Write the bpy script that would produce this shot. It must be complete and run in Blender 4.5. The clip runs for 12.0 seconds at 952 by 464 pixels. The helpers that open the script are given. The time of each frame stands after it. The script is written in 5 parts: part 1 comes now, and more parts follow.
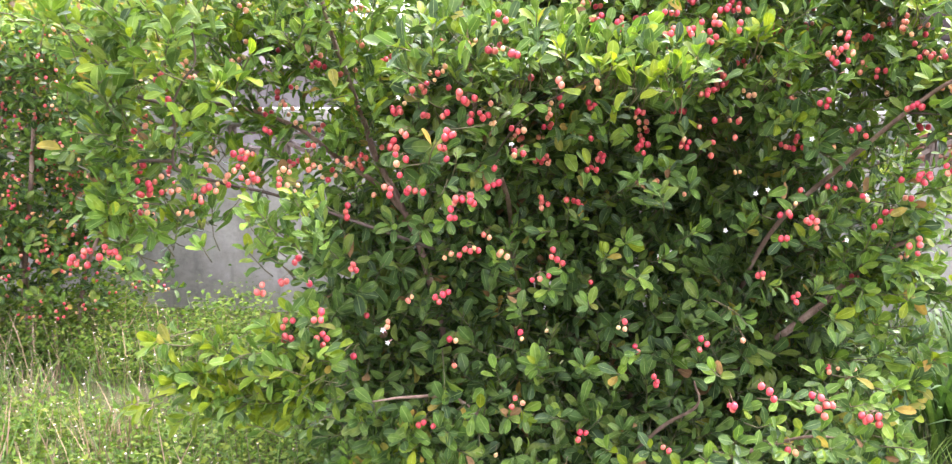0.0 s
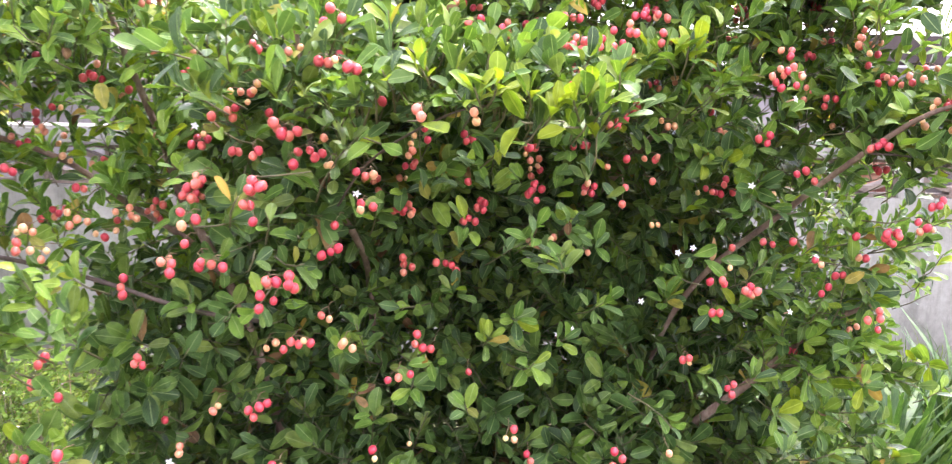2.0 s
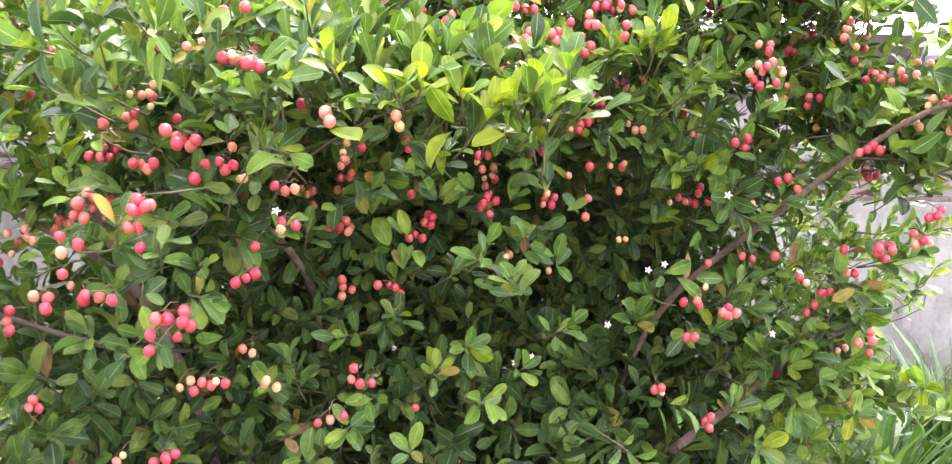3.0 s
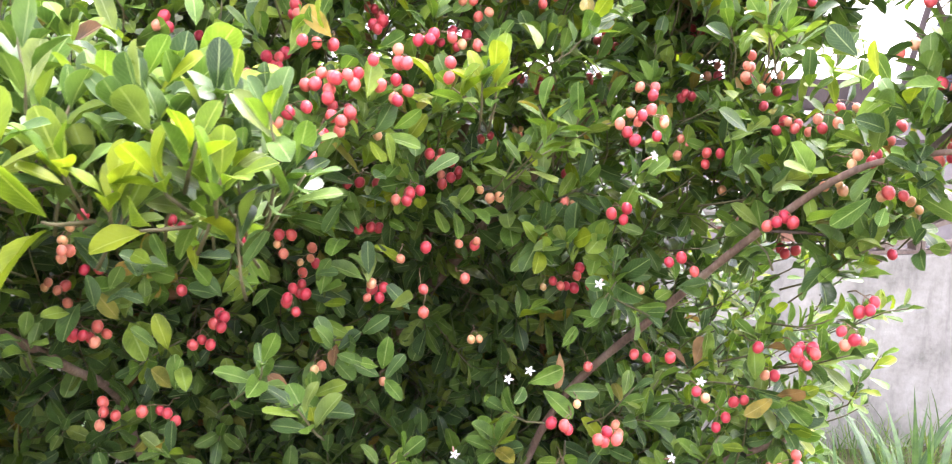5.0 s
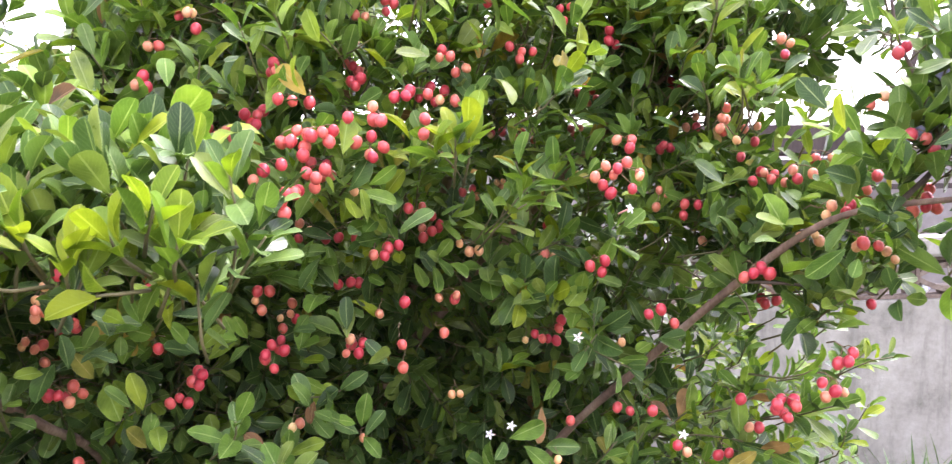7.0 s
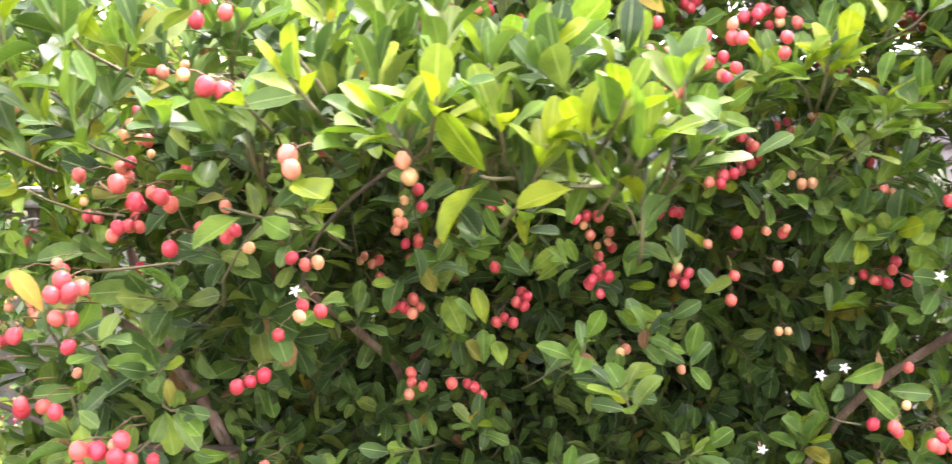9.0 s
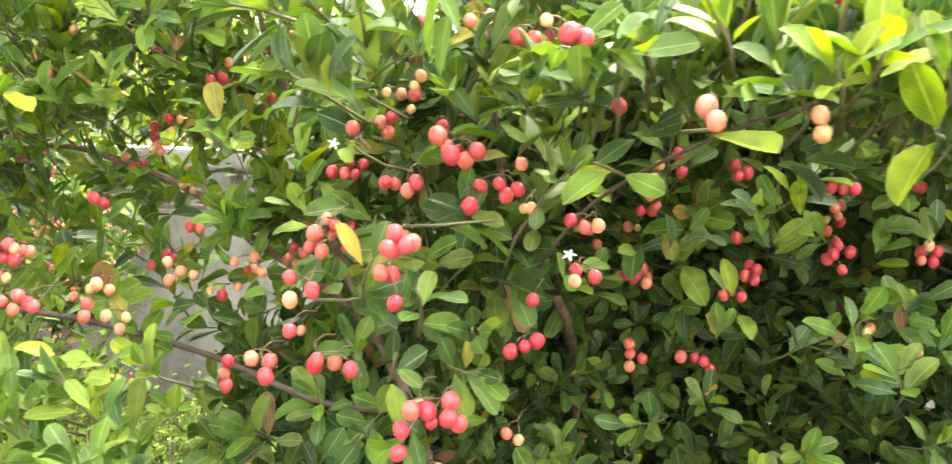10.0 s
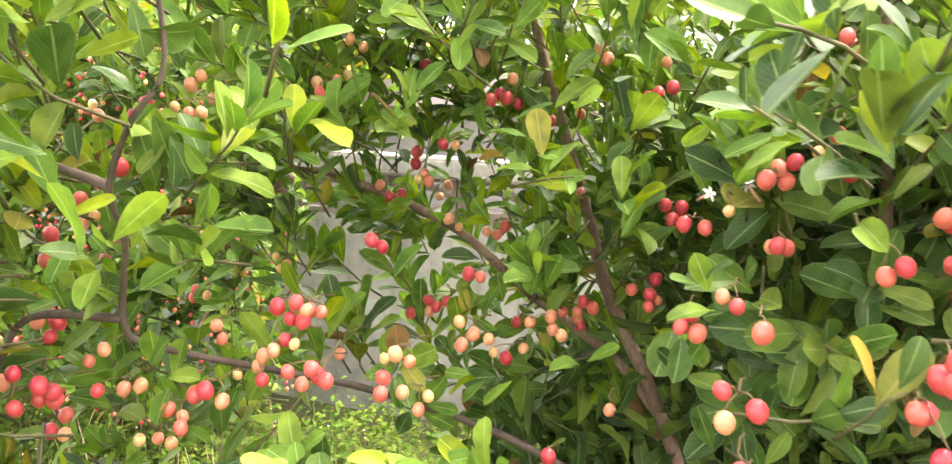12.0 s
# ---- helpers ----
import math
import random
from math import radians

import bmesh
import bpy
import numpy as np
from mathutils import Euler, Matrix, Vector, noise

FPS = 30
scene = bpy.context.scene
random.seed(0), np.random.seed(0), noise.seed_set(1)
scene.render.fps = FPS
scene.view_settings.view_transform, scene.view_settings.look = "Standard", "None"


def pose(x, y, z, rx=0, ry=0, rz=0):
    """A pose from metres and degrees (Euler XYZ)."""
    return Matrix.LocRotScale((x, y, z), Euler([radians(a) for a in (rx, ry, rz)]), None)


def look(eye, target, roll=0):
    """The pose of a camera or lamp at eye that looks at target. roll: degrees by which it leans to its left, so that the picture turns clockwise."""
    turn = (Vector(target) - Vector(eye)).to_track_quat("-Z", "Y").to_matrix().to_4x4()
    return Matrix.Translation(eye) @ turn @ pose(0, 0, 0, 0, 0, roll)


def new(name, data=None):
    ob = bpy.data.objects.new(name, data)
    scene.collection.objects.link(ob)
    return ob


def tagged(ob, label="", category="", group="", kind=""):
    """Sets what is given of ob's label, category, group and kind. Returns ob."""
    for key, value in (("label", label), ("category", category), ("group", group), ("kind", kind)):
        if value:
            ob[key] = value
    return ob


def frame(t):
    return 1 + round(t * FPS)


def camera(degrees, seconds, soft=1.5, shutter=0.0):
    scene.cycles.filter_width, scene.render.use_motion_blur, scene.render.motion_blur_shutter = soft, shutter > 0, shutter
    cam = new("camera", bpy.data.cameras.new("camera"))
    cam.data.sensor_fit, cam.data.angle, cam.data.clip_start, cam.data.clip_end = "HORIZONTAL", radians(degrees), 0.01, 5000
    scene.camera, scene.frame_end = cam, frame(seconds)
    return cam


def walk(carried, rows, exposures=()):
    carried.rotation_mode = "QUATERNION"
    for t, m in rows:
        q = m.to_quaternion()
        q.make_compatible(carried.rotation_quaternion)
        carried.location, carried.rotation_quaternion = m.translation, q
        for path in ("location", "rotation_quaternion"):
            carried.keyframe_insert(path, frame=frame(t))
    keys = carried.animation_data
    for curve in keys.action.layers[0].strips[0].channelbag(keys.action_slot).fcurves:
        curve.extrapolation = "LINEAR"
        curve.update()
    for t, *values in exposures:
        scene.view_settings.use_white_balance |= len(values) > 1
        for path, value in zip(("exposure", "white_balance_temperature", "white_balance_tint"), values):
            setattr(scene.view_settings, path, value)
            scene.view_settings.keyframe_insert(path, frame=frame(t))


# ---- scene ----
cam = camera(56.7, 12.0, soft=1.2, shutter=0.3)
METRES, EYE, TILT, LEAN, TURN = 2.1, 1.5, -12.0, 0.0, 0.0
ROWS = [
    (0.0, 0.0, 0.0, 0.0, -0.0, 0.0, 0.0),
    (0.5, -0.0197, 0.0733, 0.0144, -2.54, -0.12, 0.26),
    (1.0, -0.0282, 0.1388, 0.0357, -4.7, -0.52, 0.14),
    (1.5, -0.0039, 0.1996, 0.0418, -5.93, 0.04, 0.23),
    (2.0, 0.039, 0.2673, 0.055, -7.63, 0.83, 0.29),
    (2.5, 0.0612, 0.3054, 0.0588, -8.22, 0.86, 0.62),
    (4.5, 0.1698, 0.4836, 0.0945, -10.68, 3.4, 2.02),
    (5.0, 0.2105, 0.4985, 0.1003, -10.79, 4.25, 2.21),
    (5.5, 0.2246, 0.5033, 0.1028, -10.98, 5.45, 2.48),
    (6.0, 0.2254, 0.4965, 0.1063, -11.71, 7.61, 2.63),
    (6.5, 0.2268, 0.495, 0.1067, -12.21, 7.64, 2.99),
    (8.5, 0.1734, 0.5015, 0.0867, -0.44, 5.04, 0.94),
    (9.0, 0.1408, 0.5107, 0.0882, 1.62, 4.72, -0.37),
    (9.5, 0.0849, 0.5171, 0.0879, 4.2, 4.47, -1.59),
    (10.0, 0.0308, 0.523, 0.082, 4.99, 2.91, -2.48),
    (10.5, -0.0083, 0.5213, 0.0836, 7.11, 2.44, -3.1),
    (11.0, -0.0302, 0.5334, 0.0894, 11.77, 2.26, -3.68),
    (11.5, -0.0656, 0.5832, 0.0992, 11.99, 2.06, -4.37),
    (12.0, -0.1039, 0.6038, 0.1102, 11.6, 2.32, -4.81),
]
walk(cam, [(t, pose(0, 0, EYE, TILT, LEAN, TURN) @ pose(METRES * x, METRES * y, METRES * z, 90 + pitch, roll, yaw)) for t, x, y, z, yaw, pitch, roll in ROWS],
     exposures=[(0.0, 3.29, 6150, 29), (2.5, 3.4, 6100, 32), (4.5, 3.62, 6150, 33), (6.5, 3.14, 6150, 33), (8.5, 3.48, 6300, 33), (9.5, 3.56, 6800, 21), (10.5, 3.5, 7150, 13), (12.0, 3.46, 7350, 14)])

# ---- light: bright overcast sky, one soft sun ----
world = bpy.data.worlds.new("overcast_sky")
scene.world = world
world.use_nodes = True
wn, wl = world.node_tree.nodes, world.node_tree.links
sky = wn.new("ShaderNodeTexSky")
sky.sky_type, sky.sun_disc = "NISHITA", False
sky.sun_elevation, sky.sun_rotation = radians(62), radians(48)
sky.air_density, sky.dust_density, sky.ozone_density = 1.0, 2.5, 0.6
grey = wn.new("ShaderNodeHueSaturation")
grey.inputs["Saturation"].default_value = 0.22
wl.new(sky.outputs[0], grey.inputs["Color"])
wl.new(grey.outputs[0], wn["Background"].inputs["Color"])
wn["Background"].inputs["Strength"].default_value = 0.15

sun = new("sun", bpy.data.lights.new("sun", "SUN"))
sun.data.energy, sun.data.angle, sun.data.color = 0.8, radians(25), (1.0, 0.96, 0.9)
sun.matrix_world = look((0, 0, 10), Vector((0, 0, 10)) - Vector((math.sin(radians(48)) * math.cos(radians(62)), math.cos(radians(48)) * math.cos(radians(62)), math.sin(radians(62)))))

rng = np.random.default_rng(7)


# ---- materials ----
def shader(name):
    m = bpy.data.materials.new(name)
    m.use_nodes = True
    return m, m.node_tree.nodes, m.node_tree.links, m.node_tree.nodes["Principled BSDF"]


def ramp(nodes, stops):
    r = nodes.new("ShaderNodeValToRGB")
    while len(r.color_ramp.elements) < len(stops):
        r.color_ramp.elements.new(0.5)
    for e, (p, c) in zip(r.color_ramp.elements, stops):
        e.position, e.color = p, (*c, 1)
    return r


def math_node(nodes, links, op, a, b=None):
    n = nodes.new("ShaderNodeMath")
    n.operation = op
    for i, v in enumerate((a, b)):
        if v is None:
            continue
        if isinstance(v, (int, float)):
            n.inputs[i].default_value = v
        else:
            links.new(v, n.inputs[i])
    return n.outputs[0]


def chance(nodes, links):
    """One random number for each loose piece or joined island."""
    a, b = nodes.new("ShaderNodeObjectInfo"), nodes.new("ShaderNodeNewGeometry")
    return math_node(nodes, links, "FRACT", math_node(nodes, links, "ADD", a.outputs["Random"], b.outputs["Random Per Island"]))


def mix(nodes, links, factor, a, b, blend="MIX"):
    n = nodes.new("ShaderNodeMix")
    n.data_type, n.blend_type = "RGBA", blend
    for slot, v in ((0, factor), (6, a), (7, b)):
        if isinstance(v, (int, float)):
            n.inputs[slot].default_value = v
        elif isinstance(v, tuple):
            n.inputs[slot].default_value = (*v, 1)
        else:
            links.new(v, n.inputs[slot])
    return n.outputs[2]


def leaf_material(name, stops, rib, rough=0.4, glow=0.3, rib_amount=0.65, spec=0.2):
    """Leathery leaf: colour varies leaf by leaf, pale midrib and side veins, blotches, light passing through."""
    m, n, l, p = shader(name)
    c = ramp(n, stops)
    l.new(chance(n, l), c.inputs[0])
    uv = n.new("ShaderNodeUVMap")
    sep = n.new("ShaderNodeSeparateXYZ")
    l.new(uv.outputs[0], sep.inputs[0])
    across = math_node(n, l, "ABSOLUTE", math_node(n, l, "SUBTRACT", sep.outputs[0], 0.5))
    ribmask = math_node(n, l, "LESS_THAN", across, 0.03)
    veins = math_node(n, l, "SINE", math_node(n, l, "MULTIPLY", math_node(n, l, "SUBTRACT", sep.outputs[1], math_node(n, l, "MULTIPLY", across, 0.7)), 58.0))
    veinmask = math_node(n, l, "MULTIPLY", math_node(n, l, "GREATER_THAN", veins, 0.88), 0.11)
    geo = n.new("ShaderNodeNewGeometry")
    spots = n.new("ShaderNodeTexNoise")
    spots.inputs["Scale"].default_value, spots.inputs["Detail"].default_value = 45.0, 4.0
    l.new(geo.outputs["Position"], spots.inputs["Vector"])
    blotch = ramp(n, [(0.3, (0.5, 0.55, 0.45)), (0.64, (1.2, 1.14, 1.0))])
    l.new(spots.outputs[0], blotch.inputs[0])
    col = mix(n, l, 1.0, c.outputs[0], blotch.outputs[0], "MULTIPLY")
    col = mix(n, l, veinmask, col, rib)
    col = mix(n, l, math_node(n, l, "MULTIPLY", ribmask, rib_amount), col, rib)
    col = mix(n, l, math_node(n, l, "MULTIPLY", math_node(n, l, "GREATER_THAN", across, 0.465), 0.22), col, rib)
    l.new(col, p.inputs["Base Color"])
    rr = ramp(n, [(0.3, (rough - 0.08,) * 3), (0.7, (rough + 0.16,) * 3)])
    l.new(spots.outputs[0], rr.inputs[0])
    l.new(rr.outputs[0], p.inputs["Roughness"])
    p.inputs["Specular IOR Level"].default_value = spec
    bump = n.new("ShaderNodeBump")
    bump.inputs["Strength"].default_value, bump.inputs["Distance"].default_value = 0.55, 0.002
    l.new(math_node(n, l, "ADD", veinmask, math_node(n, l, "MULTIPLY", spots.outputs[0], 0.5)), bump.inputs["Height"])
    l.new(bump.outputs[0], p.inputs["Normal"])
    t = n.new("ShaderNodeBsdfTranslucent")
    l.new(mix(n, l, 1.0, col, (1.5, 1.6, 0.6), "MULTIPLY"), t.inputs[0])
    blend = n.new("ShaderNodeMixShader")
    blend.inputs[0].default_value = glow
    l.new(p.outputs[0], blend.inputs[1])
    l.new(t.outputs[0], blend.inputs[2])
    l.new(blend.outputs[0], n["Material Output"].inputs[0])
    return m


def plain_material(name, stops, scale=8.0, rough=0.8, bump_amount=0.3, bump_distance=0.01, per_piece=0.0, stretch=(1, 1, 1), detail=6.0, spec=0.5):
    """Mottled surface: two noises of different size through one ramp, with fine relief."""
    m, n, l, p = shader(name)
    co = n.new("ShaderNodeTexCoord")
    mp = n.new("ShaderNodeMapping")
    mp.inputs["Scale"].default_value = stretch
    l.new(co.outputs["Object"], mp.inputs[0])
    big, fine = n.new("ShaderNodeTexNoise"), n.new("ShaderNodeTexNoise")
    for node, s in ((big, scale), (fine, scale * 9.0)):
        node.inputs["Scale"].default_value, node.inputs["Detail"].default_value = s, detail
        l.new(mp.outputs[0], node.inputs["Vector"])
    v = math_node(n, l, "ADD", math_node(n, l, "MULTIPLY", big.outputs[0], 0.65), math_node(n, l, "MULTIPLY", fine.outputs[0], 0.35))
    if per_piece:
        v = math_node(n, l, "ADD", v, math_node(n, l, "MULTIPLY", math_node(n, l, "SUBTRACT", chance(n, l), 0.5), per_piece))
    c = ramp(n, stops)
    l.new(v, c.inputs[0])
    l.new(c.outputs[0], p.inputs["Base Color"])
    p.inputs["Roughness"].default_value, p.inputs["Specular IOR Level"].default_value = rough, spec
    b = n.new("ShaderNodeBump")
    b.inputs["Strength"].default_value, b.inputs["Distance"].default_value = bump_amount, bump_distance
    l.new(v, b.inputs["Height"])
    l.new(b.outputs[0], p.inputs["Normal"])
    return m


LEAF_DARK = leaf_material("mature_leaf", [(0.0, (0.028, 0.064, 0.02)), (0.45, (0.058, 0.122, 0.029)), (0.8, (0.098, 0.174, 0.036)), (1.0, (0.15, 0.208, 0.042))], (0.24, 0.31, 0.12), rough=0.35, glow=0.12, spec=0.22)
LEAF_MID = leaf_material("fresh_leaf", [(0.0, (0.07, 0.148, 0.027)), (0.6, (0.118, 0.218, 0.034)), (1.0, (0.18, 0.268, 0.04))], (0.28, 0.38, 0.13), rough=0.42, glow=0.25, spec=0.13)
LEAF_LIME = leaf_material("young_lime_leaf", [(0.0, (0.105, 0.185, 0.012)), (0.5, (0.165, 0.24, 0.013)), (1.0, (0.22, 0.28, 0.016))], (0.33, 0.4, 0.08), glow=0.3)
LEAF_YELLOW = leaf_material("yellowing_leaf", [(0.0, (0.15, 0.18, 0.04)), (0.6, (0.26, 0.24, 0.045)), (1.0, (0.34, 0.22, 0.05))], (0.36, 0.32, 0.12), rough=0.55, glow=0.25)
LEAF_DRY = leaf_material("dry_brown_leaf", [(0.0, (0.11, 0.06, 0.03)), (1.0, (0.28, 0.17, 0.08))], (0.3, 0.2, 0.1), rough=0.75, glow=0.12)
LEAVES = [LEAF_DARK, LEAF_MID, LEAF_LIME, LEAF_YELLOW, LEAF_DRY]
BARK = plain_material("grey_brown_bark", [(0.3, (0.075, 0.048, 0.034)), (0.5, (0.19, 0.122, 0.086)), (0.72, (0.36, 0.27, 0.2))], 26.0, 0.85, 0.7, 0.004, stretch=(1, 1, 0.35))
YOUNG_BARK = plain_material("dark_young_bark", [(0.3, (0.035, 0.025, 0.02)), (0.7, (0.13, 0.092, 0.07))], 34.0, 0.75, 0.4, 0.002, stretch=(1, 1, 0.4))
TWIG = plain_material("green_brown_twig", [(0.3, (0.06, 0.06, 0.028)), (0.7, (0.15, 0.13, 0.055))], 30.0, 0.75, 0.4, 0.002)
STALK = plain_material("pale_red_stalk", [(0.3, (0.11, 0.06, 0.035)), (0.7, (0.2, 0.14, 0.06))], 40.0, 0.6, 0.2, 0.001)


def berry_material(name, stops):
    m, n, l, p = shader(name)
    c = ramp(n, stops)
    l.new(chance(n, l), c.inputs[0])
    geo = n.new("ShaderNodeNewGeometry")
    nz = n.new("ShaderNodeTexNoise")
    nz.inputs["Scale"].default_value, nz.inputs["Detail"].default_value = 120.0, 3.0
    l.new(geo.outputs["Position"], nz.inputs["Vector"])
    blush = ramp(n, [(0.35, (0.8, 0.75, 0.72)), (0.65, (1.06, 1.14, 1.1))])
    l.new(nz.outputs[0], blush.inputs[0])
    l.new(mix(n, l, 1.0, c.outputs[0], blush.outputs[0], "MULTIPLY"), p.inputs["Base Color"])
    p.inputs["Roughness"].default_value = 0.36
    p.inputs["Subsurface Weight"].default_value = 0.12
    p.inputs["Subsurface Radius"].default_value = (0.006, 0.002, 0.002)
    return m


BERRY_RED = berry_material("ripe_crimson_skin", [(0.0, (0.5, 0.036, 0.062)), (0.6, (0.62, 0.078, 0.088)), (1.0, (0.68, 0.16, 0.115))])
BERRY_PINK = berry_material("half_ripe_salmon_skin", [(0.0, (0.66, 0.18, 0.125)), (0.6, (0.72, 0.28, 0.165)), (1.0, (0.74, 0.38, 0.2))])
BERRY_PALE = berry_material("unripe_cream_skin", [(0.0, (0.74, 0.36, 0.17)), (0.7, (0.76, 0.45, 0.21)), (1.0, (0.7, 0.52, 0.24))])
BERRIES = [BERRY_RED, BERRY_PINK, BERRY_PALE]
PETAL = plain_material("white_petal", [(0.3, (0.74, 0.74, 0.7)), (0.7, (0.84, 0.83, 0.8))], 60.0, 0.6, 0.1, 0.001)
CALYX = plain_material("pink_flower_tube", [(0.3, (0.5, 0.2, 0.16)), (0.7, (0.66, 0.4, 0.34))], 60.0, 0.6, 0.1, 0.001)
SOIL = plain_material("trampled_soil_and_litter", [(0.28, (0.03, 0.035, 0.016)), (0.48, (0.06, 0.065, 0.028)), (0.7, (0.12, 0.095, 0.06))], 2.2, 0.95, 0.8, 0.03, spec=0.08)


def plaster_material(name):
    """Lime-washed cement plaster with grey patches, rain streaks and damp stains."""
    m, n, l, p = shader(name)
    co = n.new("ShaderNodeTexCoord")
    stretch = n.new("ShaderNodeMapping")
    stretch.inputs["Scale"].default_value = (1, 1, 0.22)
    l.new(co.outputs["Object"], stretch.inputs[0])

    def noise_of(vec, s, d, rough=0.6):
        t = n.new("ShaderNodeTexNoise")
        t.inputs["Scale"].default_value, t.inputs["Detail"].default_value, t.inputs["Roughness"].default_value = s, d, rough
        l.new(vec, t.inputs["Vector"])
        return t.outputs[0]

    patch, fine = noise_of(co.outputs["Object"], 3.4, 8.0, 0.68), noise_of(co.outputs["Object"], 38.0, 5.0)
    streak = noise_of(stretch.outputs[0], 7.0, 6.0, 0.7)
    base = ramp(n, [(0.34, (0.15, 0.145, 0.12)), (0.43, (0.235, 0.228, 0.193)), (0.52, (0.285, 0.277, 0.237)), (0.66, (0.36, 0.35, 0.303))])
    l.new(patch, base.inputs[0])
    dark = ramp(n, [(0.5, (0, 0, 0)), (0.64, (1, 1, 1))])
    l.new(streak, dark.inputs[0])
    col = mix(n, l, math_node(n, l, "MULTIPLY", dark.outputs[0], 0.55), base.outputs[0], (0.12, 0.115, 0.095))
    rust = ramp(n, [(0.6, (0, 0, 0)), (0.75, (1, 1, 1))])
    l.new(noise_of(stretch.outputs[0], 2.3, 5.0), rust.inputs[0])
    col = mix(n, l, math_node(n, l, "MULTIPLY", rust.outputs[0], 0.45), col, (0.2, 0.13, 0.1))
    grain = ramp(n, [(0.3, (0.88, 0.88, 0.87)), (0.7, (1.05, 1.05, 1.05))])
    l.new(fine, grain.inputs[0])
    l.new(mix(n, l, 1.0, col, grain.outputs[0], "MULTIPLY"), p.inputs["Base Color"])
    p.inputs["Roughness"].default_value = 0.9
    b = n.new("ShaderNodeBump")
    b.inputs["Strength"].default_value, b.inputs["Distance"].default_value = 0.4, 0.006
    l.new(math_node(n, l, "ADD", fine, patch), b.inputs["Height"])
    l.new(b.outputs[0], p.inputs["Normal"])
    return m


PLASTER = plaster_material("stained_whitewashed_plaster")
CONCRETE = plain_material("dirty_cast_concrete", [(0.3, (0.075, 0.055, 0.04)), (0.5, (0.14, 0.108, 0.082)), (0.7, (0.23, 0.19, 0.15))], 9.0, 0.92, 0.5, 0.006, per_piece=0.12)
GRASS = leaf_material("long_grass_blade", [(0.0, (0.05, 0.11, 0.022)), (0.6, (0.085, 0.165, 0.03)), (1.0, (0.15, 0.2, 0.04))], (0.15, 0.23, 0.07), rough=0.5, glow=0.3, rib_amount=0.3, spec=0.25)
CLUMP = leaf_material("tall_grass_blade", [(0.0, (0.028, 0.07, 0.02)), (0.6, (0.05, 0.11, 0.028)), (1.0, (0.085, 0.145, 0.036))], (0.12, 0.19, 0.07), rough=0.5, glow=0.22, rib_amount=0.3, spec=0.3)
WEED = leaf_material("low_weed_leaf", [(0.0, (0.05, 0.108, 0.016)), (0.5, (0.084, 0.154, 0.021)), (1.0, (0.145, 0.19, 0.03))], (0.17, 0.23, 0.05), rough=0.65, glow=0.3, rib_amount=0.2, spec=0.15)
STRAW = plain_material("dry_straw", [(0.3, (0.22, 0.14, 0.08)), (0.7, (0.42, 0.31, 0.19))], 12.0, 0.85, 0.2, 0.002, per_piece=0.5)
YOLK = plain_material("yellow_flower_disc", [(0.3, (0.5, 0.33, 0.05)), (0.7, (0.62, 0.45, 0.08))], 40.0, 0.7, 0.2, 0.001)
TIMBER = plain_material("dark_weathered_timber", [(0.3, (0.02, 0.014, 0.012)), (0.7, (0.06, 0.045, 0.038))], 6.0, 0.85, 0.5, 0.01, stretch=(1, 1, 0.3))
TIN = plain_material("faded_tin_sheet", [(0.3, (0.4, 0.37, 0.36)), (0.7, (0.58, 0.55, 0.53))], 3.0, 0.55, 0.3, 0.01)
DARKSHEET = plain_material("dark_blue_grey_tarpaulin", [(0.3, (0.035, 0.04, 0.06)), (0.7, (0.075, 0.08, 0.11))], 3.0, 0.6, 0.4, 0.02)
HOUSEWALL = plain_material("far_cement_wall", [(0.3, (0.15, 0.139, 0.133)), (0.7, (0.26, 0.243, 0.232))], 2.0, 0.9, 0.3, 0.01)
ROOF = plain_material("mauve_grey_roof_sheet", [(0.3, (0.3, 0.25, 0.25)), (0.7, (0.43, 0.38, 0.38))], 2.0, 0.8, 0.3, 0.01)
RUBBLE = plain_material("broken_red_brick", [(0.3, (0.16, 0.06, 0.04)), (0.7, (0.38, 0.2, 0.13))], 12.0, 0.9, 0.6, 0.01, per_piece=0.5)


# ---- building helpers ----
def mesh_from(name, verts, faces, mats, index=None, uvs=None, smooth=True):
    me = bpy.data.meshes.new(name)
    me.from_pydata([tuple(v) for v in verts], [], [tuple(int(i) for i in f) for f in faces])
    for m in mats:
        me.materials.append(m)
    if index is not None:
        me.polygons.foreach_set("material_index", np.asarray(index, dtype=np.int32))
    if uvs is not None:
        loops = np.empty(len(me.loops), dtype=np.int32)
        me.loops.foreach_get("vertex_index", loops)
        layer = me.uv_layers.new(name="UVMap")
        layer.data.foreach_set("uv", np.asarray(uvs, dtype=np.float32)[loops].ravel())
    me.polygons.foreach_set("use_smooth", np.full(len(me.polygons), smooth))
    me.update()
    return me


def child(ob, parent):
    ob.parent = parent
    return ob


def part(name, bm, material, parent, label=""):
    me = bpy.data.meshes.new(name)
    bm.to_mesh(me)
    bm.free()
    me.materials.append(material)
    ob = new(name, me)
    ob.parent = parent
    return tagged(ob, label)


def box(bm, x0, x1, y0, y1, z0, z1, bevel=0.0):
    made = bmesh.ops.create_cube(bm, size=1.0)["verts"]
    for v in made:
        v.co = Vector((x0 if v.co.x < 0 else x1, y0 if v.co.y < 0 else y1, z0 if v.co.z < 0 else z1))
    if bevel:
        edges = list({e for v in made for e in v.link_edges})
        bmesh.ops.bevel(bm, geom=edges, offset=bevel, segments=2, affect="EDGES")
    return bm


